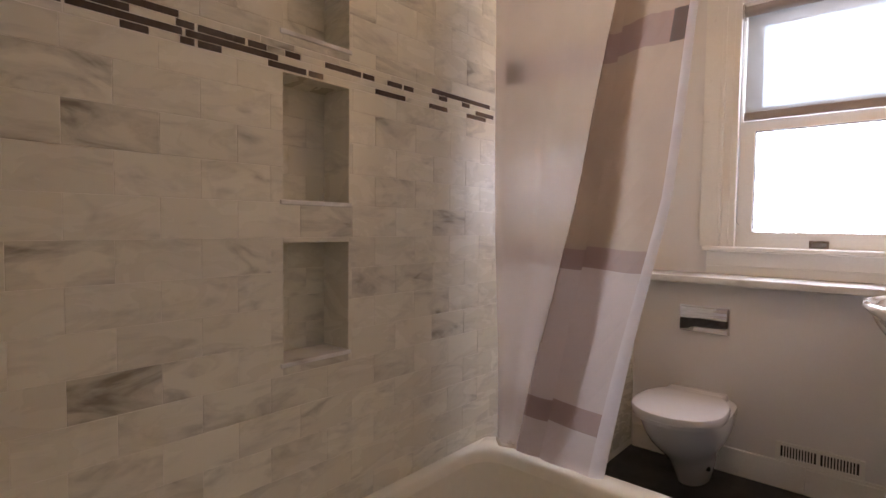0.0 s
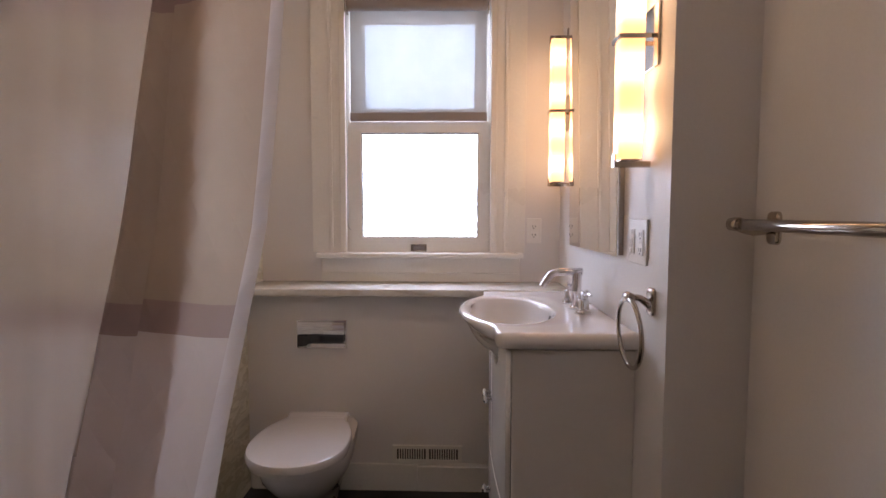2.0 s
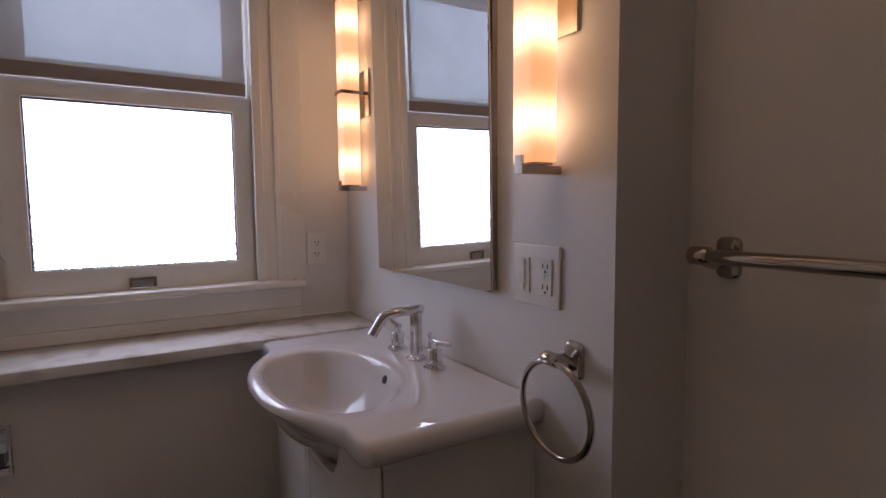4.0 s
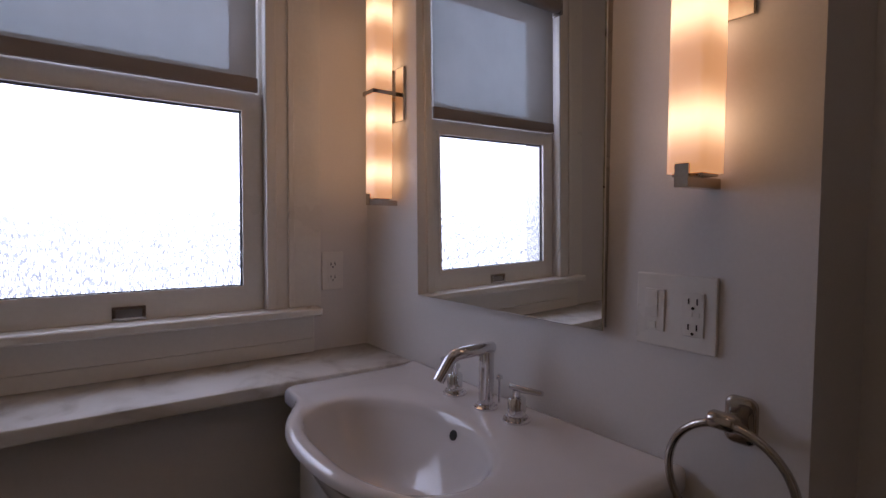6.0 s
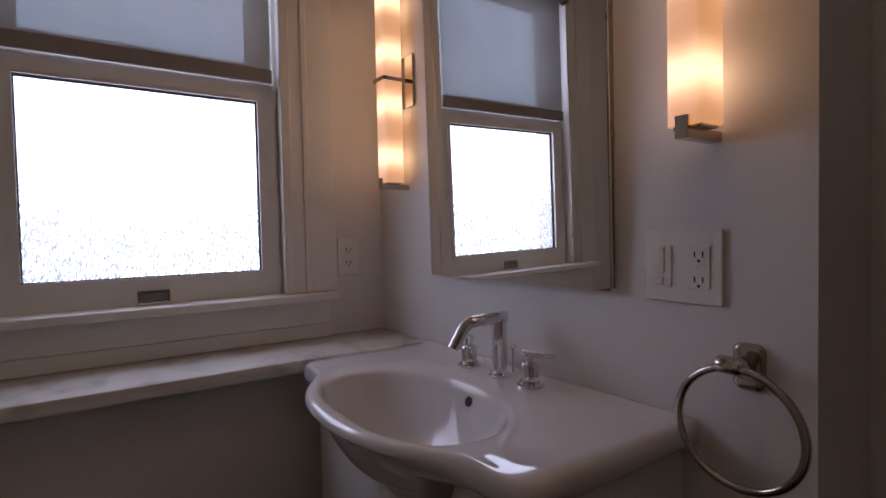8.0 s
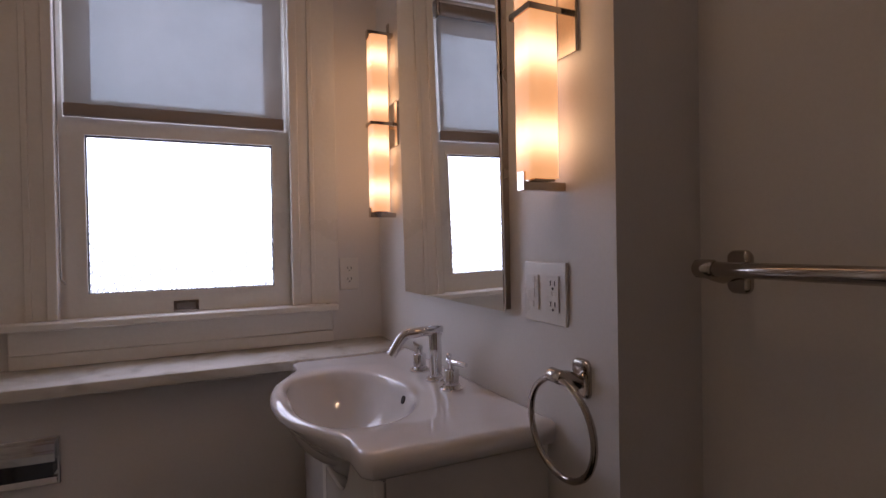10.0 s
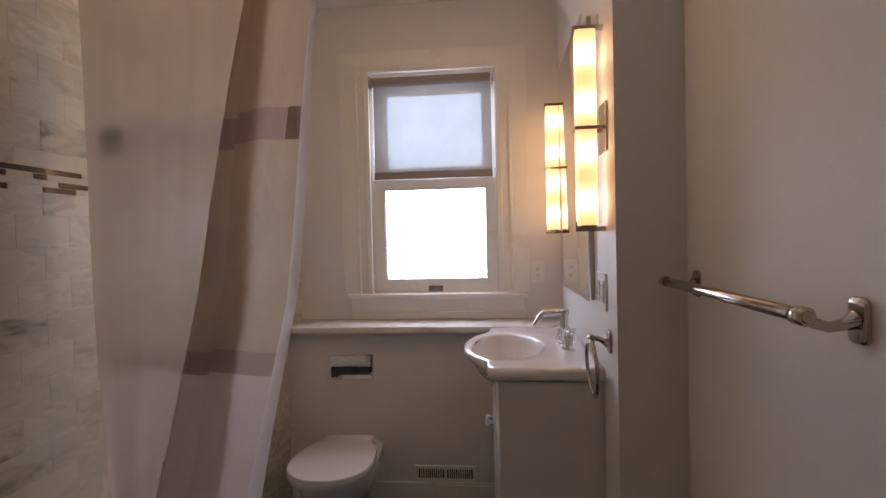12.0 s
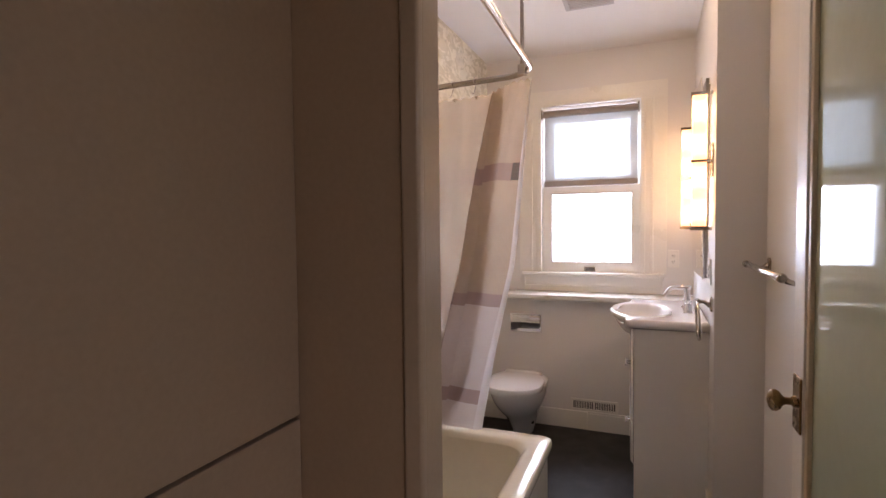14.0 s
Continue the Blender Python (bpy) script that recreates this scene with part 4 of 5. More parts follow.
def seat_ring(z, sx, sy, y0=2.385):
    ys = sorted({y0 - (y0 - 1.906) * (1 - math.cos(math.pi * i / 40)) / 2 for i in range(41)} | {2.324, 2.331, 2.338}, reverse=True)
    right = [(TX + sx * half(y), 2.10 + (y - 2.10) * sy, z) for y in ys]
    left = [(TX - sx * half(y), 2.10 + (y - 2.10) * sy, z) for y in reversed(ys[1:-1])]
    return right + left


toi = thing("toilet", (TX, 2.2, 0.0), "white wall-hung toilet with the lid closed", "toilet")
part("lid", loft([seat_ring(0.368, 1.0, 1.0), seat_ring(0.385, 1.0, 1.0), seat_ring(0.392, 0.98, 0.985), seat_ring(0.395, 0.93, 0.95)]), PORC, toi, "", True)
part("seat", loft([seat_ring(0.352, 0.97, 0.98), seat_ring(0.366, 0.985, 0.985)]), PORC, toi, "", True)
for dx in (-0.07, 0.07):
    part("hinge", lathe((TX + dx - 0.02, 2.398, 0.372), (1, 0, 0), [(0, 0.011), (0.04, 0.011)], 12), PORC, toi, "", True)


def bowl_ring(z, w, yf, yb):
    pts = []
    for i in range(40):
        a = 2 * math.pi * i / 40
        c, s = math.cos(a), math.sin(a)
        x = TX + w * (abs(c) ** 0.9) * (1 if c > 0 else -1) * (1 - 0.48 * max(0.0, s) ** 1.2)
        ym = yf + (yb - yf) * 0.55
        y = ym + ((yb - ym) * (abs(s) ** 0.35) if s > 0 else (yf - ym) * abs(s))
        pts.append((x, y, z))
    return pts


part("bowl", loft([bowl_ring(0.350, 0.170, 1.925, 2.495), bowl_ring(0.325, 0.172, 1.930, 2.495), bowl_ring(0.28, 0.165, 1.955, 2.495), bowl_ring(0.23, 0.148, 2.000, 2.495), bowl_ring(0.185, 0.125, 2.060, 2.495),
                   bowl_ring(0.15, 0.108, 2.110, 2.495), bowl_ring(0.12, 0.098, 2.150, 2.495), bowl_ring(0.08, 0.088, 2.190, 2.485), bowl_ring(0.03, 0.074, 2.225, 2.475), bowl_ring(0.0, 0.066, 2.240, 2.470)]), PORC, toi, "", True)
for dx in (-1, 1):
    part("bolt_cap", lathe((TX + dx * 0.082, 2.26, 0.09), (dx, -0.3, 0), [(-0.01, 0.010), (0.004, 0.010), (0.007, 0.006)], 12), DARK, toi, "dark side fixing hole", True)

# floor register in the wall
vr = thing("wall_register", (-0.19, YN, 0.13), "white metal heating register with dark vertical slots", "air vent")
part("frame", boxes((-0.340, -0.038, 2.490, YN - 0.001, 0.124, 0.139), (-0.340, -0.038, 2.490, YN - 0.001, 0.188, 0.202), (-0.340, -0.322, 2.490, YN - 0.001, 0.139, 0.188),
                    (-0.056, -0.038, 2.490, YN - 0.001, 0.139, 0.188), (-0.196, -0.182, 2.490, YN - 0.001, 0.139, 0.188)), TRIM, vr)
part("backing", box(-0.322, -0.056, 2.4965, YN - 0.001, 0.139, 0.188), DARK, vr, "dark duct behind the slots")
for a in (-0.322, -0.182):
    for i in range(1, 12):
        x = a + 0.126 * i / 12
        part("slat", box(x - 0.0024, x + 0.0024, 2.4915, 2.496, 0.139, 0.188), TRIM, vr)

# ---- tub, rod, curtain ----
tub = thing("bathtub", (-0.6, 0.5, 0), "cream enamelled cast-iron bathtub with a rolled rim", "bathtub")


def tubring(x0, x1, y0, y1, r, z):
    return [(a, b, z) for a, b in rrect(x0, x1, y0, y1, r, 8)]


skirt = [tubring(-0.966, -0.255, -0.216, 1.232, 0.02, z) for z in (0.0, 0.365)] + [tubring(-0.967, -0.243, -0.217, 1.244, 0.025, 0.375)]
rim = [skirt[-1], tubring(-0.968, -0.238, -0.218, 1.249, 0.028, 0.39), tubring(-0.968, -0.237, -0.218, 1.25, 0.03, 0.41), tubring(-0.967, -0.241, -0.217, 1.246, 0.03, 0.424), tubring(-0.962, -0.250, -0.212, 1.238, 0.03, 0.430),
       tubring(-0.935, -0.312, -0.175, 1.168, 0.075, 0.430), tubring(-0.925, -0.325, -0.165, 1.155, 0.085, 0.424), tubring(-0.915, -0.337, -0.150, 1.143, 0.095, 0.405)]
well = [rim[-1], tubring(-0.895, -0.362, -0.10, 1.10, 0.11, 0.25), tubring(-0.880, -0.380, -0.06, 1.06, 0.12, 0.16), tubring(-0.86, -0.40, -0.02, 1.02, 0.13, 0.11), tubring(-0.82, -0.44, 0.06, 0.92, 0.14, 0.085), tubring(-0.70, -0.56, 0.3, 0.7, 0.06, 0.080)]
part("skirt", loft(skirt, True, False), ENAMEL, tub, "", True)
part("rim", loft(rim, False, False), ENAMEL, tub, "rolled cream rim", True)
part("well", loft(well, False, True), ENAMEL, tub, "", True)
part("drain", lathe((-0.62, 0.10, 0.086), (0, 0, 1), [(0, 0.03), (0.004, 0.03), (0.006, 0.02)], 16), CHROME, tub, "chrome drain", True)

ZR = 1.972
rod = thing("curtain_rod", (-0.97, 1.17, ZR), "bent polished-nickel shower rod hung from the ceiling", "curtain rod")
pts = [(-0.967, 1.170, ZR), (-0.75, 1.160, ZR), (-0.55, 1.140, ZR)] + [(x, y, ZR) for x, y in arc(-0.425, 0.985, 0.145, 92, 0, 8)] + [(-0.272, 0.60, ZR), (-0.262, 0.20, ZR), (-0.258, -0.214, ZR)]
part("tube", tube(pts, 0.0125, 14), NICKEL, rod, "", True)
for c, ax in (((-0.9695, 1.170, ZR), (1, 0, 0)), ((-0.258, -0.2195, ZR), (0, 1, 0))):
    part("flange", lathe(c, ax, [(0, 0.036), (0.004, 0.036), (0.010, 0.026), (0.016, 0.017), (0.03, 0.016)], 24), NICKEL, rod, "round nickel flange", True)
part("ceiling_support", tube([(-0.325, 1.065, ZR + 0.01), (-0.325, 1.065, ZC - 0.001)], 0.007, 12), NICKEL, rod, "thin nickel hanger", True)
part("support_clamp", boxes((-0.340, -0.310, 1.050, 1.080, ZR - 0.016, ZR + 0.022)), NICKEL, rod)

hook_x = (-0.872, -0.765, -0.655, -0.548)
hook = None
for x in hook_x:
    yy = 1.17 - 0.03 * max(0.0, (x + 0.97) / 0.42) ** 1.3
    if hook is None:
        hook = thing("curtain_hook", (x, yy, ZR), "bent chrome wire shower curtain hook", "curtain hook", "hooks on the shower rod")
        pts = [(x, yy + 0.019 * math.sin(radians(a)), ZR + 0.019 * math.cos(radians(a))) for a in range(-120, 121, 20)] + [(x + 0.002, yy - 0.006, ZR - 0.030), (x + 0.004, yy - 0.030, ZR - 0.056), (x + 0.004, yy - 0.048, ZR - 0.064), (x + 0.004, yy - 0.052, ZR - 0.056)]
        part("wire", tube(pts, 0.0016, 8), CHROME, hook, "", True)
    else:
        copy_thing(hook, Matrix.Translation((x, yy, ZR)))


def lerp_table(tab, z):
    for (z0, a), (z1, b) in zip(tab, tab[1:]):
        if z0 >= z >= z1:
            return a + (b - a) * (z0 - z) / (z0 - z1)
    return tab[-1][1] if z < tab[-1][0] else tab[0][1]


LEFT = ((1.94, -0.916), (1.60, -0.916), (1.05, -0.903), (0.70, -0.896), (0.44, -0.892))
RIGHT = ((1.97, -0.290), (1.58, -0.350), (1.18, -0.408), (0.80, -0.500), (0.44, -0.585))
S0 = ((1.97, -0.455), (1.75, -0.510), (1.40, -0.595), (1.18, -0.640), (0.80, -0.732), (0.44, -0.812))
S1 = ((1.97, -0.405), (1.75, -0.435), (1.57, -0.462), (1.18, -0.500), (0.80, -0.575), (0.44, -0.665))


def cloth(name, path, material, label, z_top, z_end, nv=70):
    """A hanging cloth; path(u index, v) gives plan position and the way along the cloth."""
    bm = bmesh.new()
    uv = bm.loops.layers.uv.new("UVMap")
    grid, tex = [], []
    for j in range(nv + 1):
        v = j / nv
        row, trow = [], []
        z0 = z_top + (z_end - z_top) * v
        for x, y, u in path(z0, v):
            amp = 0.002 + 0.006 * v
            wav = amp * (0.65 + 0.35 * math.sin(u * 9.7 + 1.3)) * math.sin(u * 27 + 2.4 * math.sin(u * 5.3 + 0.7) + 0.6 * math.sin(3 * v)) + 0.0015 * math.sin(u * 67 + 2 * v) * (1 - 0.5 * v)
            sag = 0.010 * math.sin(u * 58) ** 2 * (1 - v) ** 6
            rise = 0.034 * min(1.0, max(0.0, (u - 0.72) / 0.22)) * (1 - v) ** 3
            row.append(bm.verts.new((x + 0.004 * math.sin(9 * v + 21 * u), y + wav, z0 - sag + rise)))
            trow.append((u * 1.25, z0 + 0.004 * math.sin(u * 20)))
        grid.append(row)
        tex.append(trow)
    for j in range(nv):
        for i in range(len(grid[0]) - 1):
            f = bm.faces.new((grid[j][i], grid[j][i + 1], grid[j + 1][i + 1], grid[j + 1][i]))
            f.smooth = True
            for lp, (jj, ii) in zip(f.loops, ((j, i), (j, i + 1), (j + 1, i + 1), (j + 1, i))):
                lp[uv].uv = tex[jj][ii]
    me = bpy.data.meshes.new(name)
    bm.to_mesh(me)
    bm.free()
    me.materials.append(material)
    return new(name, me)


def plan_y(x, v):
    return 1.172 + 0.012 * v - 0.045 * max(0.0, (x + 0.62) / 0.33) * (1 - 0.8 * v)


def curtain_path(z, v):
    """The cloth is folded over itself in one pleat, so that light crosses three layers there."""
    l, r, a, b = (lerp_table(t, z) for t in (LEFT, RIGHT, S0, S1))
    out = []
    for i in range(61):
        k = i / 60
        x = l + (b - l) * k
        out.append((x, plan_y(x, v), k * 0.62))
    for i in range(1, 19):
        k = i / 18
        x = b + (a - b) * k
        out.append((x, plan_y(x, v) - 0.012 * math.sin(math.pi / 2 * k), 0.62 + 0.14 * k))
    for i in range(1, 31):
        k = i / 30
        x = a + (r - a) * k
        out.append((x, plan_y(x, v) - 0.012 - 0.010 * math.sin(math.pi / 2 * k), 0.76 + 0.30 * k))
    wide = 0.004 + 0.036 * v
    for i in range(1, 7):
        k = i / 6
        x = r + wide * k
        out.append((x, plan_y(x, v) - 0.022 + 0.020 * k * k, 1.06 + 0.04 * k))
    return out


def liner_path(z, v):
    l, a, b = (lerp_table(t, z) for t in (LEFT, S0, S1))
    out = []
    for i in range(61):
        x = l + 0.004 + (a - 0.003 - l) * i / 60
        out.append((x, plan_y(x, v) - 0.011, 0.62 * (x - l) / (b - l)))
    return out


def hem_path(z, v):
    return [(x, y - 0.0025, u) for x, y, u in liner_path(z, 0.98 + 0.02 * v)]


sc = thing("shower_curtain", (0, 0, 0), "off-white fabric shower curtain with mauve bands, drawn and pleated", "shower curtain")
cloth("panel", curtain_path, CURTAIN, "", 1.920, 0.447).parent = sc
sl = thing("shower_liner", (0, 0, 0), "sheer white shower liner hung inside the curtain", "shower liner")
cloth("panel", liner_path, LINER, "", 1.916, 0.4465).parent = sl
cloth("hem", hem_path, LINER, "", 0.472, 0.4455, 3).parent = sl
for x in hook_x:
    yy = plan_y(x, 0) - 0.015
    part("grommet", lathe((x + 0.004, yy, 1.908), (0, 1, 0), [(0, 0.007), (0.0015, 0.008), (0.003, 0.007)], 14), NICKEL, sl, "metal eyelet", True)

# ceiling fan grille
cg = thing("ceiling_vent", (-0.16, 1.83, ZC), "grey square exhaust fan grille on the ceiling", "ceiling vent")
part("frame", boxes((-0.285, -0.035, 1.70, 1.72, ZC - 0.014, ZC - 0.0005), (-0.285, -0.035, 1.93, 1.95, ZC - 0.014, ZC - 0.0005), (-0.285, -0.265, 1.72, 1.93, ZC - 0.014, ZC - 0.0005), (-0.055, -0.035, 1.72, 1.93, ZC - 0.014, ZC - 0.0005)), GREYVENT, cg)
part("backing", box(-0.265, -0.055, 1.72, 1.93, ZC - 0.003, ZC - 0.0005), DARK, cg)
for i in range(10):
    y = 1.732 + 0.0207 * i
    part("slat", box(-0.265, -0.055, y, y + 0.011, ZC - 0.011, ZC - 0.004), GREYVENT, cg)

# warm ceiling light whose six lamps glint in the basin and throw the bar's soft shadow
LX, LY = -0.16, 1.555
cl = thing("ceiling_light", (LX, LY, ZC), "flat nickel ceiling light with six small warm lamps, lit", "ceiling lamp")
part("base_plate", box(LX - 0.135, LX + 0.135, LY - 0.14, LY + 0.14, ZC - 0.022, ZC - 0.0005, 0.004), NICKEL, cl)
for dx in (-0.10, 0.10):
    for dy in (-0.11, 0.0, 0.11):
        h = part("lamp_holder", lathe((LX + dx, LY + dy, ZC - 0.0222), (0, 0, -1), [(0, 0.022), (0.012, 0.022), (0.013, 0.017)], 18), NICKEL, cl, "", True)
        part("lens", lathe((LX + dx, LY + dy, ZC - 0.0354), (0, 0, -1), [(0, 0.014), (0.003, 0.0135), (0.006, 0.010), (0.008, 0.004)], 14), BULB, h, "glowing warm lens", True)

# small downlight let into the ceiling over the tub
dl = thing("recessed_light", (-0.49, 0.69, ZC), "small white recessed downlight over the tub, lit", "ceiling lamp")
part("trim_ring", lathe((-0.49, 0.69, ZC - 0.0005), (0, 0, -1), [(0, 0.055), (0.004, 0.054), (0.006, 0.046), (0.004, 0.030)], 28), TRIM, dl, "white trim ring", True)
part("lens", lathe((-0.49, 0.69, ZC - 0.007), (0, 0, -1), [(0, 0.016), (0.003, 0.0155), (0.005, 0.010), (0.006, 0.003)], 18), BULB, dl, "glowing warm lens", True)

# switch plate on the towel wall, partly behind the open door
sp = thing("switch_plate", (XR, 0.644, 1.16), "white double rocker switch plate on the towel wall", "light switch")
part("plate", box(XR - 0.006, XR - 0.0005, 0.586, 0.702, 1.102, 1.218, 0.002), PLASTIC, sp)
for y in (0.621, 0.667):
    part("rocker", box(XR - 0.0095, XR - 0.0062, y - 0.0165, y + 0.0165, 1.127, 1.193, 0.001), PLASTIC, sp)

# ---- glazed door, open against the towel wall ----
d1 = thing("door_1", (0.535, -0.215, 0.01), "white painted door with one tall obscured glass panel, open", "door", kind="structure")
FX0, FX1 = 0.4985, 0.5345
part("latch_stile", box(FX0, FX1, 0.392, 0.472, 0.012, 2.035, 0.003), DOORP, d1)
part("hinge_stile", box(FX0, FX1, -0.213, -0.115, 0.012, 2.035, 0.003), DOORP, d1)
part("bottom_rail", box(FX0, FX1, -0.1145, 0.3915, 0.012, 0.26, 0.002), DOORP, d1)
part("top_rail", box(FX0, FX1, -0.1145, 0.3915, 1.93, 2.035, 0.002), DOORP, d1)
for y0, y1, e in ((0.370, 0.3915, 0.004), (-0.1145, -0.093, 0.004)):
    part("glazing_bead", box(FX0 + e, FX1 - e, y0, y1, 0.2605, 1.9295, 0.003), BEADP, d1, "tan painted glazing bead")
part("glass_panel", box(0.512, 0.518, -0.0928, 0.3698, 0.2605, 1.9295), FROST, d1, "grey-green obscured glass")
kp = part("knob_plate", box(FX0 - 0.006, FX0 - 0.0005, 0.394, 0.452, 0.862, 0.994, 0.003, 2), BRASS, d1, "bevelled aged brass plate")
part("knob", lathe((FX0 - 0.006, 0.423, 0.932), (-1, 0, 0), [(0, 0.014), (0.006, 0.013), (0.010, 0.009), (0.022, 0.009), (0.028, 0.013), (0.034, 0.022), (0.042, 0.026), (0.050, 0.025), (0.056, 0.018), (0.059, 0.006)], 24), BRASS, kp, "oval aged brass knob", True)
for z in (0.25, 1.05, 1.85):
    part("hinge", lathe((0.531, -0.2165, z - 0.045), (0, 0, 1), [(0, 0.004), (0.001, 0.006), (0.089, 0.006), (0.09, 0.004)], 10), BRASS, d1, "brass hinge", True)
d1.rotation_euler.z = radians(1.5)

# ---- wall tiles, last ----
for z0, z1 in NICHES:
    part("niche_bed", box(-1.0748, -1.071, NY0 - 0.0075, NY1 + 0.0075, z0 - 0.0075, z1 + 0.0075), GROUT, wall_west)
    for row in range(4):
        za, zb = z0 + (z1 - z0) * row / 4, z0 + (z1 - z0) * (row + 1) / 4
        ym = NY0 + (NY1 - NY0) * (0.42 if row % 2 else 0.70)
        for ya, yb in ((NY0, ym), (ym, NY1)):
            part("niche_tile", box(-1.0709, -1.0690, ya + 0.0002, yb - 0.0002, za + 0.0003, zb - 0.0003), MARBLE, wall_west)
    part("niche_side", box(-1.0688, -0.9705, NY0 - 0.0075, NY0, z0, z1), MARBLE, wall_west)
    part("niche_side", box(-1.0688, -0.9705, NY1, NY1 + 0.0075, z0, z1), MARBLE, wall_west)
    part("niche_top", box(-1.0688, -0.9705, NY0 - 0.0075, NY1 + 0.0075, z1, z1 + 0.0075), MARBLE, wall_west)
    part("niche_sill", box(-1.0688, -0.9675, NY0 - 0.0075, NY1 + 0.0075, z0 - 0.0075, z0 + 0.003, 0.002), SLAB, wall_west, "pale marble sill")

TH, TL, G = 0.0752, 0.1445, 0.0008
BAND0, BAND1 = 1.4405, 1.5005
TILED = YU - 0.001


def cut(rect, hole):
    """What is left of a rectangle (y0, y1, z0, z1) outside a hole."""
    a, b, c, d = rect
    e, f, g, h = hole
    if b <= e or a >= f or d <= g or c >= h:
        return [rect]
    out = []
    if a < e:
        out.append((a, e, c, d))
    if b > f:
        out.append((f, b, c, d))
    y0, y1 = max(a, e), min(b, f)
    if c < g:
        out.append((y0, y1, c, g))
    if d > h:
        out.append((y0, y1, h, d))
    return out


holes = [(NY0 - 0.001, NY1 + 0.001, z0 - 0.001, z1 + 0.001) for z0, z1 in NICHES]
tiles = []
rows_z = [1.0865 + TH * k for k in range(-14, 28)]
for k, zr in enumerate(rows_z):
    z0, z1 = max(zr, 0.0), min(zr + TH, ZC - 0.001)
    spans = []
    if z1 - z0 > 0.01:
        spans = [(z0, z1)]
    out = []
    for a, b in spans:
        if a < BAND0 < b:
            out.append((a, BAND0))
            if b > BAND1:
                out.append((BAND1, b))
        elif BAND0 <= a < BAND1:
            if b > BAND1:
                out.append((BAND1, b))
        else:
            out.append((a, b))
    off = 0.168 if k % 2 else 0.168 + TL / 2
    for a, b in out:
        if b - a < 0.008:
            continue
        i = -4
        while True:
            y0 = off + i * TL
            y1 = y0 + TL
            i += 1
            y0, y1 = max(y0, YD + 0.001), min(y1, TILED)
            if y0 > TILED:
                break
            if y1 - y0 < 0.008:
                continue
            todo = [(y0, y1, a, b)]
            for h in holes:
                todo = [r for t in todo for r in cut(t, h)]
            tiles += [r for r in todo if r[1] - r[0] > 0.006 and r[3] - r[2] > 0.006]


def slab_verts(w, h, t=0.0085, e=0.0004):
    """A tile face in the y-z plane with an eased edge; its back lies at x = 0."""
    v, f = [], []
    for x, i in ((0.0, 0.0), (t - e, 0.0), (t, e)):
        v += [(x, i, i), (x, w - i, i), (x, w - i, h - i), (x, i, h - i)]
    for k in (0, 4):
        for i in range(4):
            j = (i + 1) % 4
            f.append((k + i, k + j, k + 4 + j, k + 4 + i))
    f.append((8, 9, 10, 11))
    return v, f


shared = {}
far_v, far_f = [], []
rng = random.Random(4)
for y0, y1, z0, z1 in tiles:
    w, h = round(y1 - y0 - G, 4), round(z1 - z0 - G, 4)
    near = y1 > -0.05 and y0 < 1.25 and z1 > 0.43 and z0 < 1.95
    jut = rng.uniform(0, 0.0003)
    if near:
        if (w, h) not in shared:
            me = bpy.data.meshes.new("tile")
            me.from_pydata(*(lambda q: (q[0], [], q[1]))(slab_verts(w, h)))
            me.materials.append(MARBLE)
            shared[(w, h)] = me
        ob = new("tile", shared[(w, h)])
        ob.location = (-0.9788 + jut, y0 + G / 2, z0 + G / 2)
        ob.parent = wall_west
    else:
        v, f = slab_verts(w, h)
        n = len(far_v)
        far_v += [(-0.9788 + jut + a, y0 + G / 2 + b, z0 + G / 2 + c) for a, b, c in v]
        far_f += [tuple(n + i for i in q) for q in f]
me = bpy.data.meshes.new("tile_field")
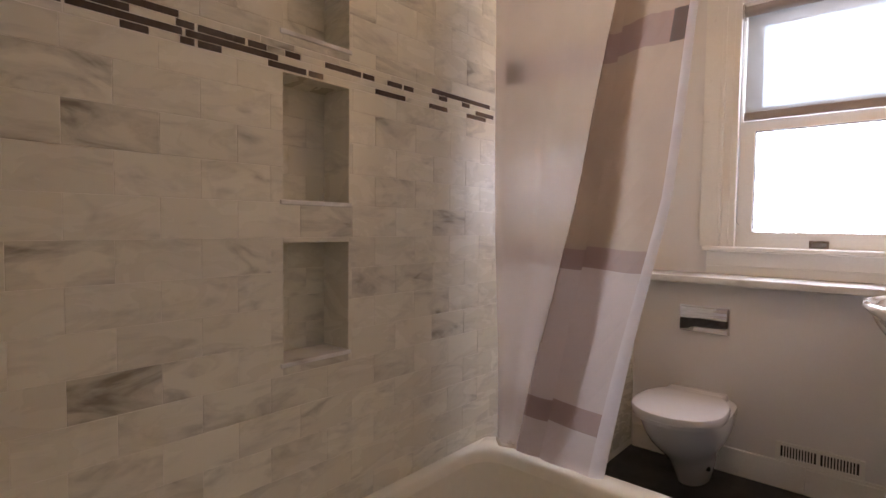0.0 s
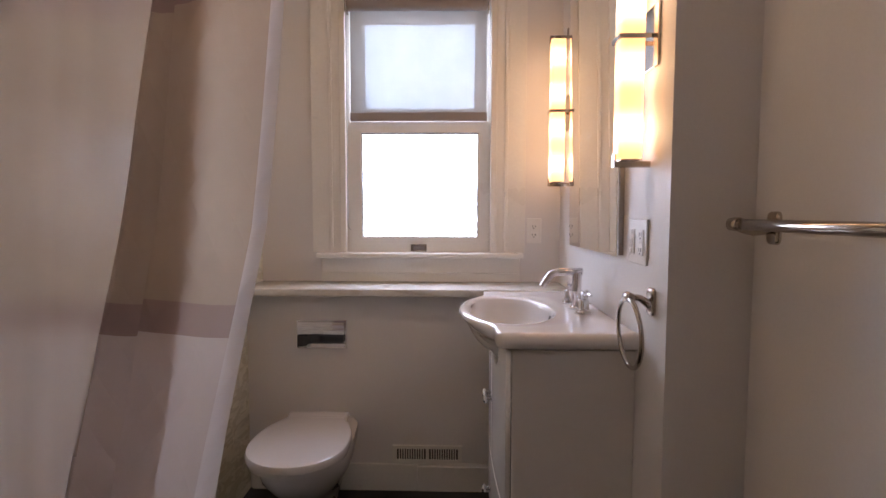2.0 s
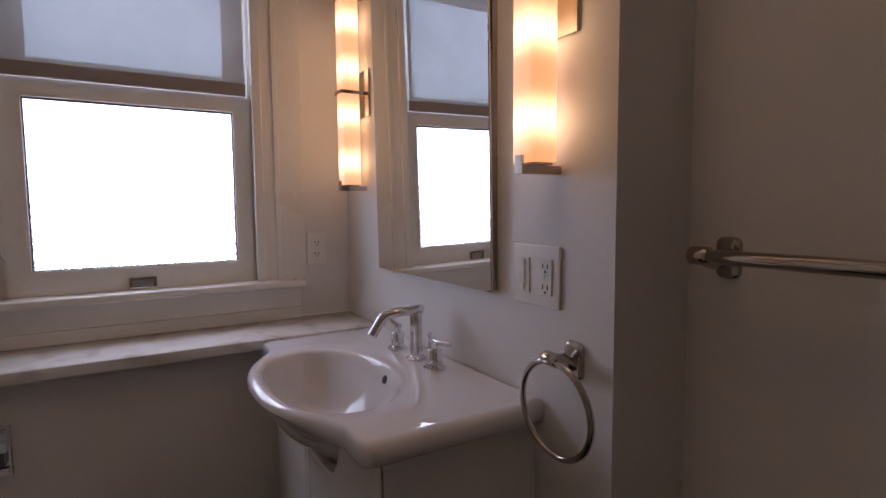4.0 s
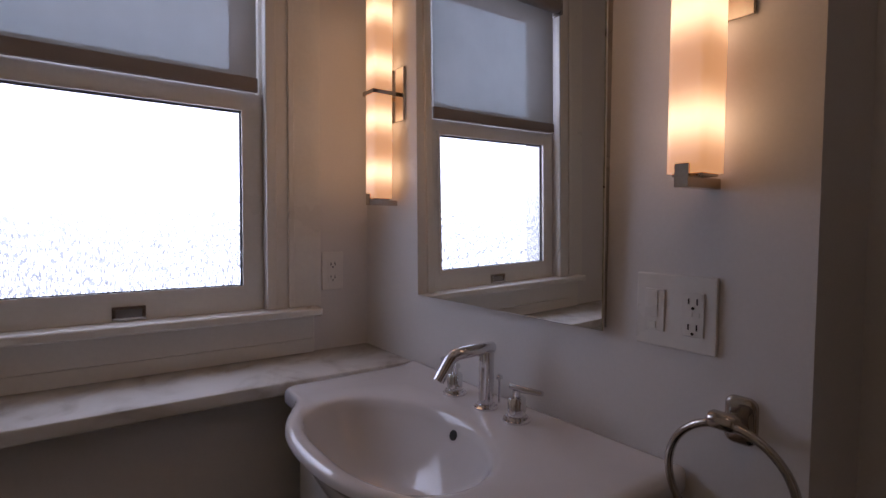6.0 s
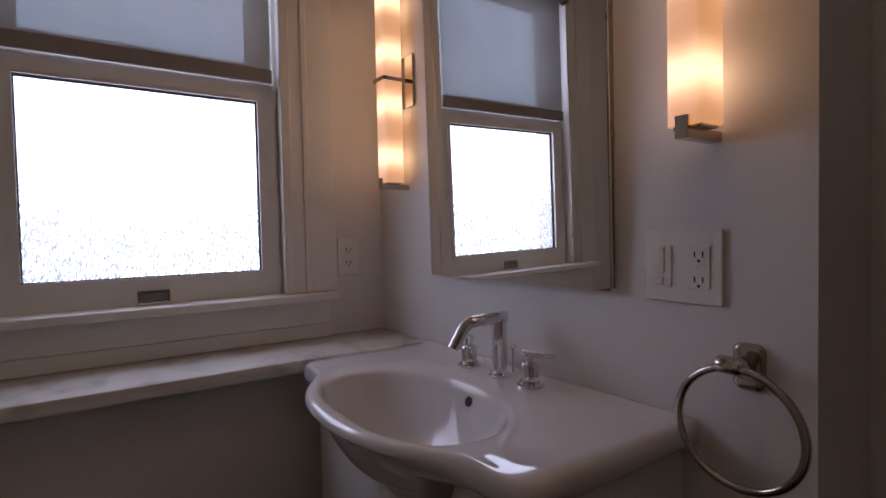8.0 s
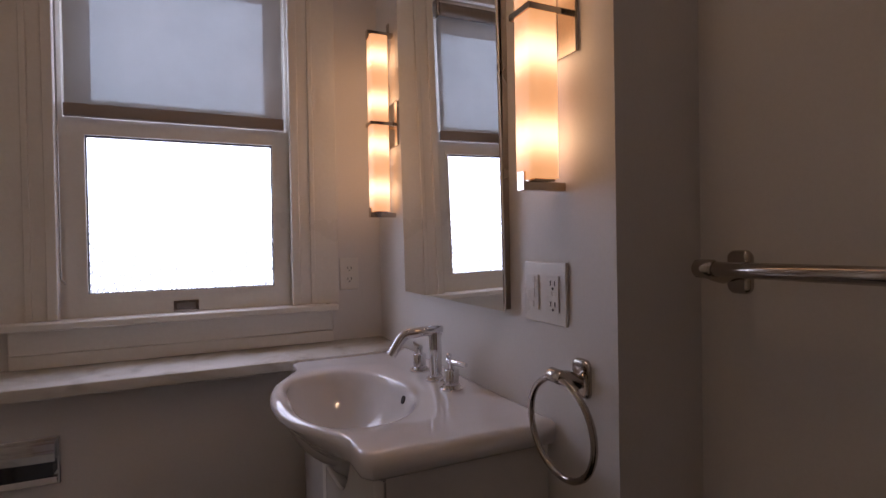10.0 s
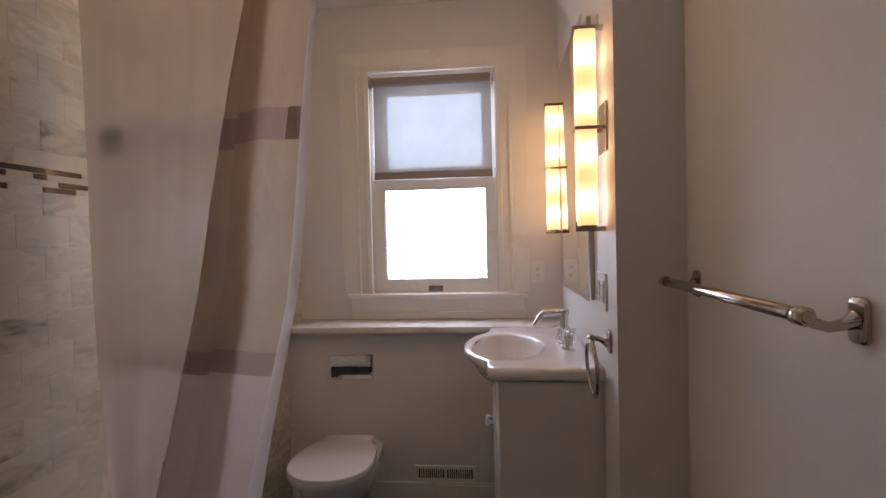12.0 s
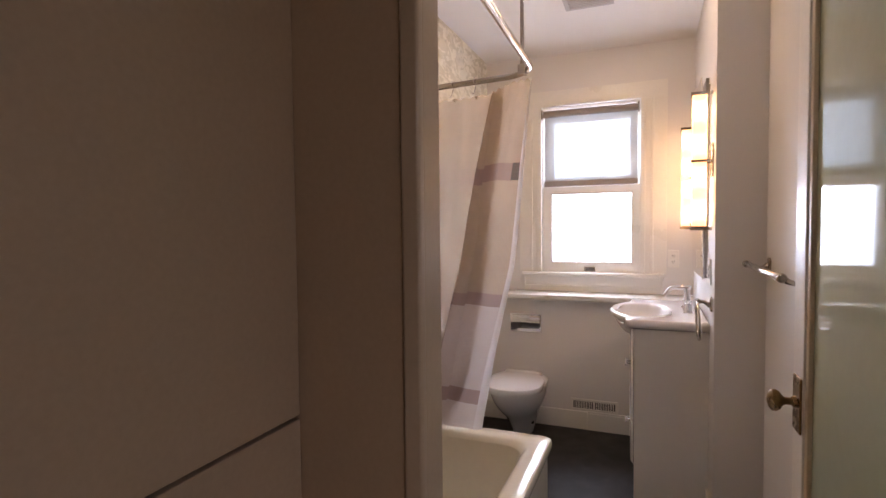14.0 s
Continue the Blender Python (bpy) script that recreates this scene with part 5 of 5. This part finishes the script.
me.from_pydata(far_v, [], far_f)
me.materials.append(MARBLE_J)
ob = new("tile_field", me)
ob.parent = wall_west
tagged(ob, "pale veined marble tiles further off", kind="stuff")

# mosaic band: four thin courses of brown glass and marble sticks
DARKS = (
    ((0.105, 0.276), (0.952, 1.225)),
    ((0.112, 0.196), (0.270, 0.304), (0.309, 0.403), (0.408, 0.450), (0.492, 0.530), (0.594, 0.700), (0.704, 0.742), (0.785, 0.838), (0.843, 0.880), (0.982, 1.018), (1.085, 1.122)),
    ((-0.18, -0.06), (-0.055, 0.100), (0.104, 0.282), (0.287, 0.476), (1.152, 1.246)),
    ((0.180, 0.226), (0.277, 0.304), (0.309, 0.355), (0.452, 0.545), (0.550, 0.590), (0.745, 0.850), (0.942, 1.020), (1.108, 1.205)),
)
CH = (BAND1 - BAND0 - 0.002) / 4
sticks = {}


def stick(name, y0, y1, z0, material, proud):
    key = (round(y1 - y0, 4), name)
    if key not in sticks:
        me = bpy.data.meshes.new(name)
        v, f = slab_verts(y1 - y0, CH - 0.0018, 0.0085 + proud)
        me.from_pydata(v, [], f)
        me.materials.append(material)
        sticks[key] = me
    ob = new(name, sticks[key])
    ob.location = (-0.9788, y0, z0 + 0.0009)
    ob.parent = wall_west


for c, darks in enumerate(DARKS):
    z0 = BAND1 - 0.001 - CH * (c + 1)
    at = YD + 0.002
    for a, b in darks + tuple((d + 0.07 * c, d + 0.10 + 0.03 * c) for d in (1.32, 1.68, 2.05)) + ((TILED - 0.002, TILED + 0.002),):
        while a - at > 0.012:
            e = min(at + rng.choice((0.08, 0.12, 0.16)), a)
            if a - e < 0.02:
                e = a
            stick("marble_stick", at + 0.0008, e - 0.0008, z0, MARBLE, 0.0)
            at = e
        if b < TILED:
            stick("brown_stick", a + 0.0006, b - 0.0006, z0, DARKTILE, 0.0006)
        at = max(at, b)

# the plan's units to metres
for me in bpy.data.meshes:
    me.transform(Matrix.Scale(SIZE, 4))
for ob in scene.objects:
    if ob is not cam:
        ob.location = ob.location * SIZE
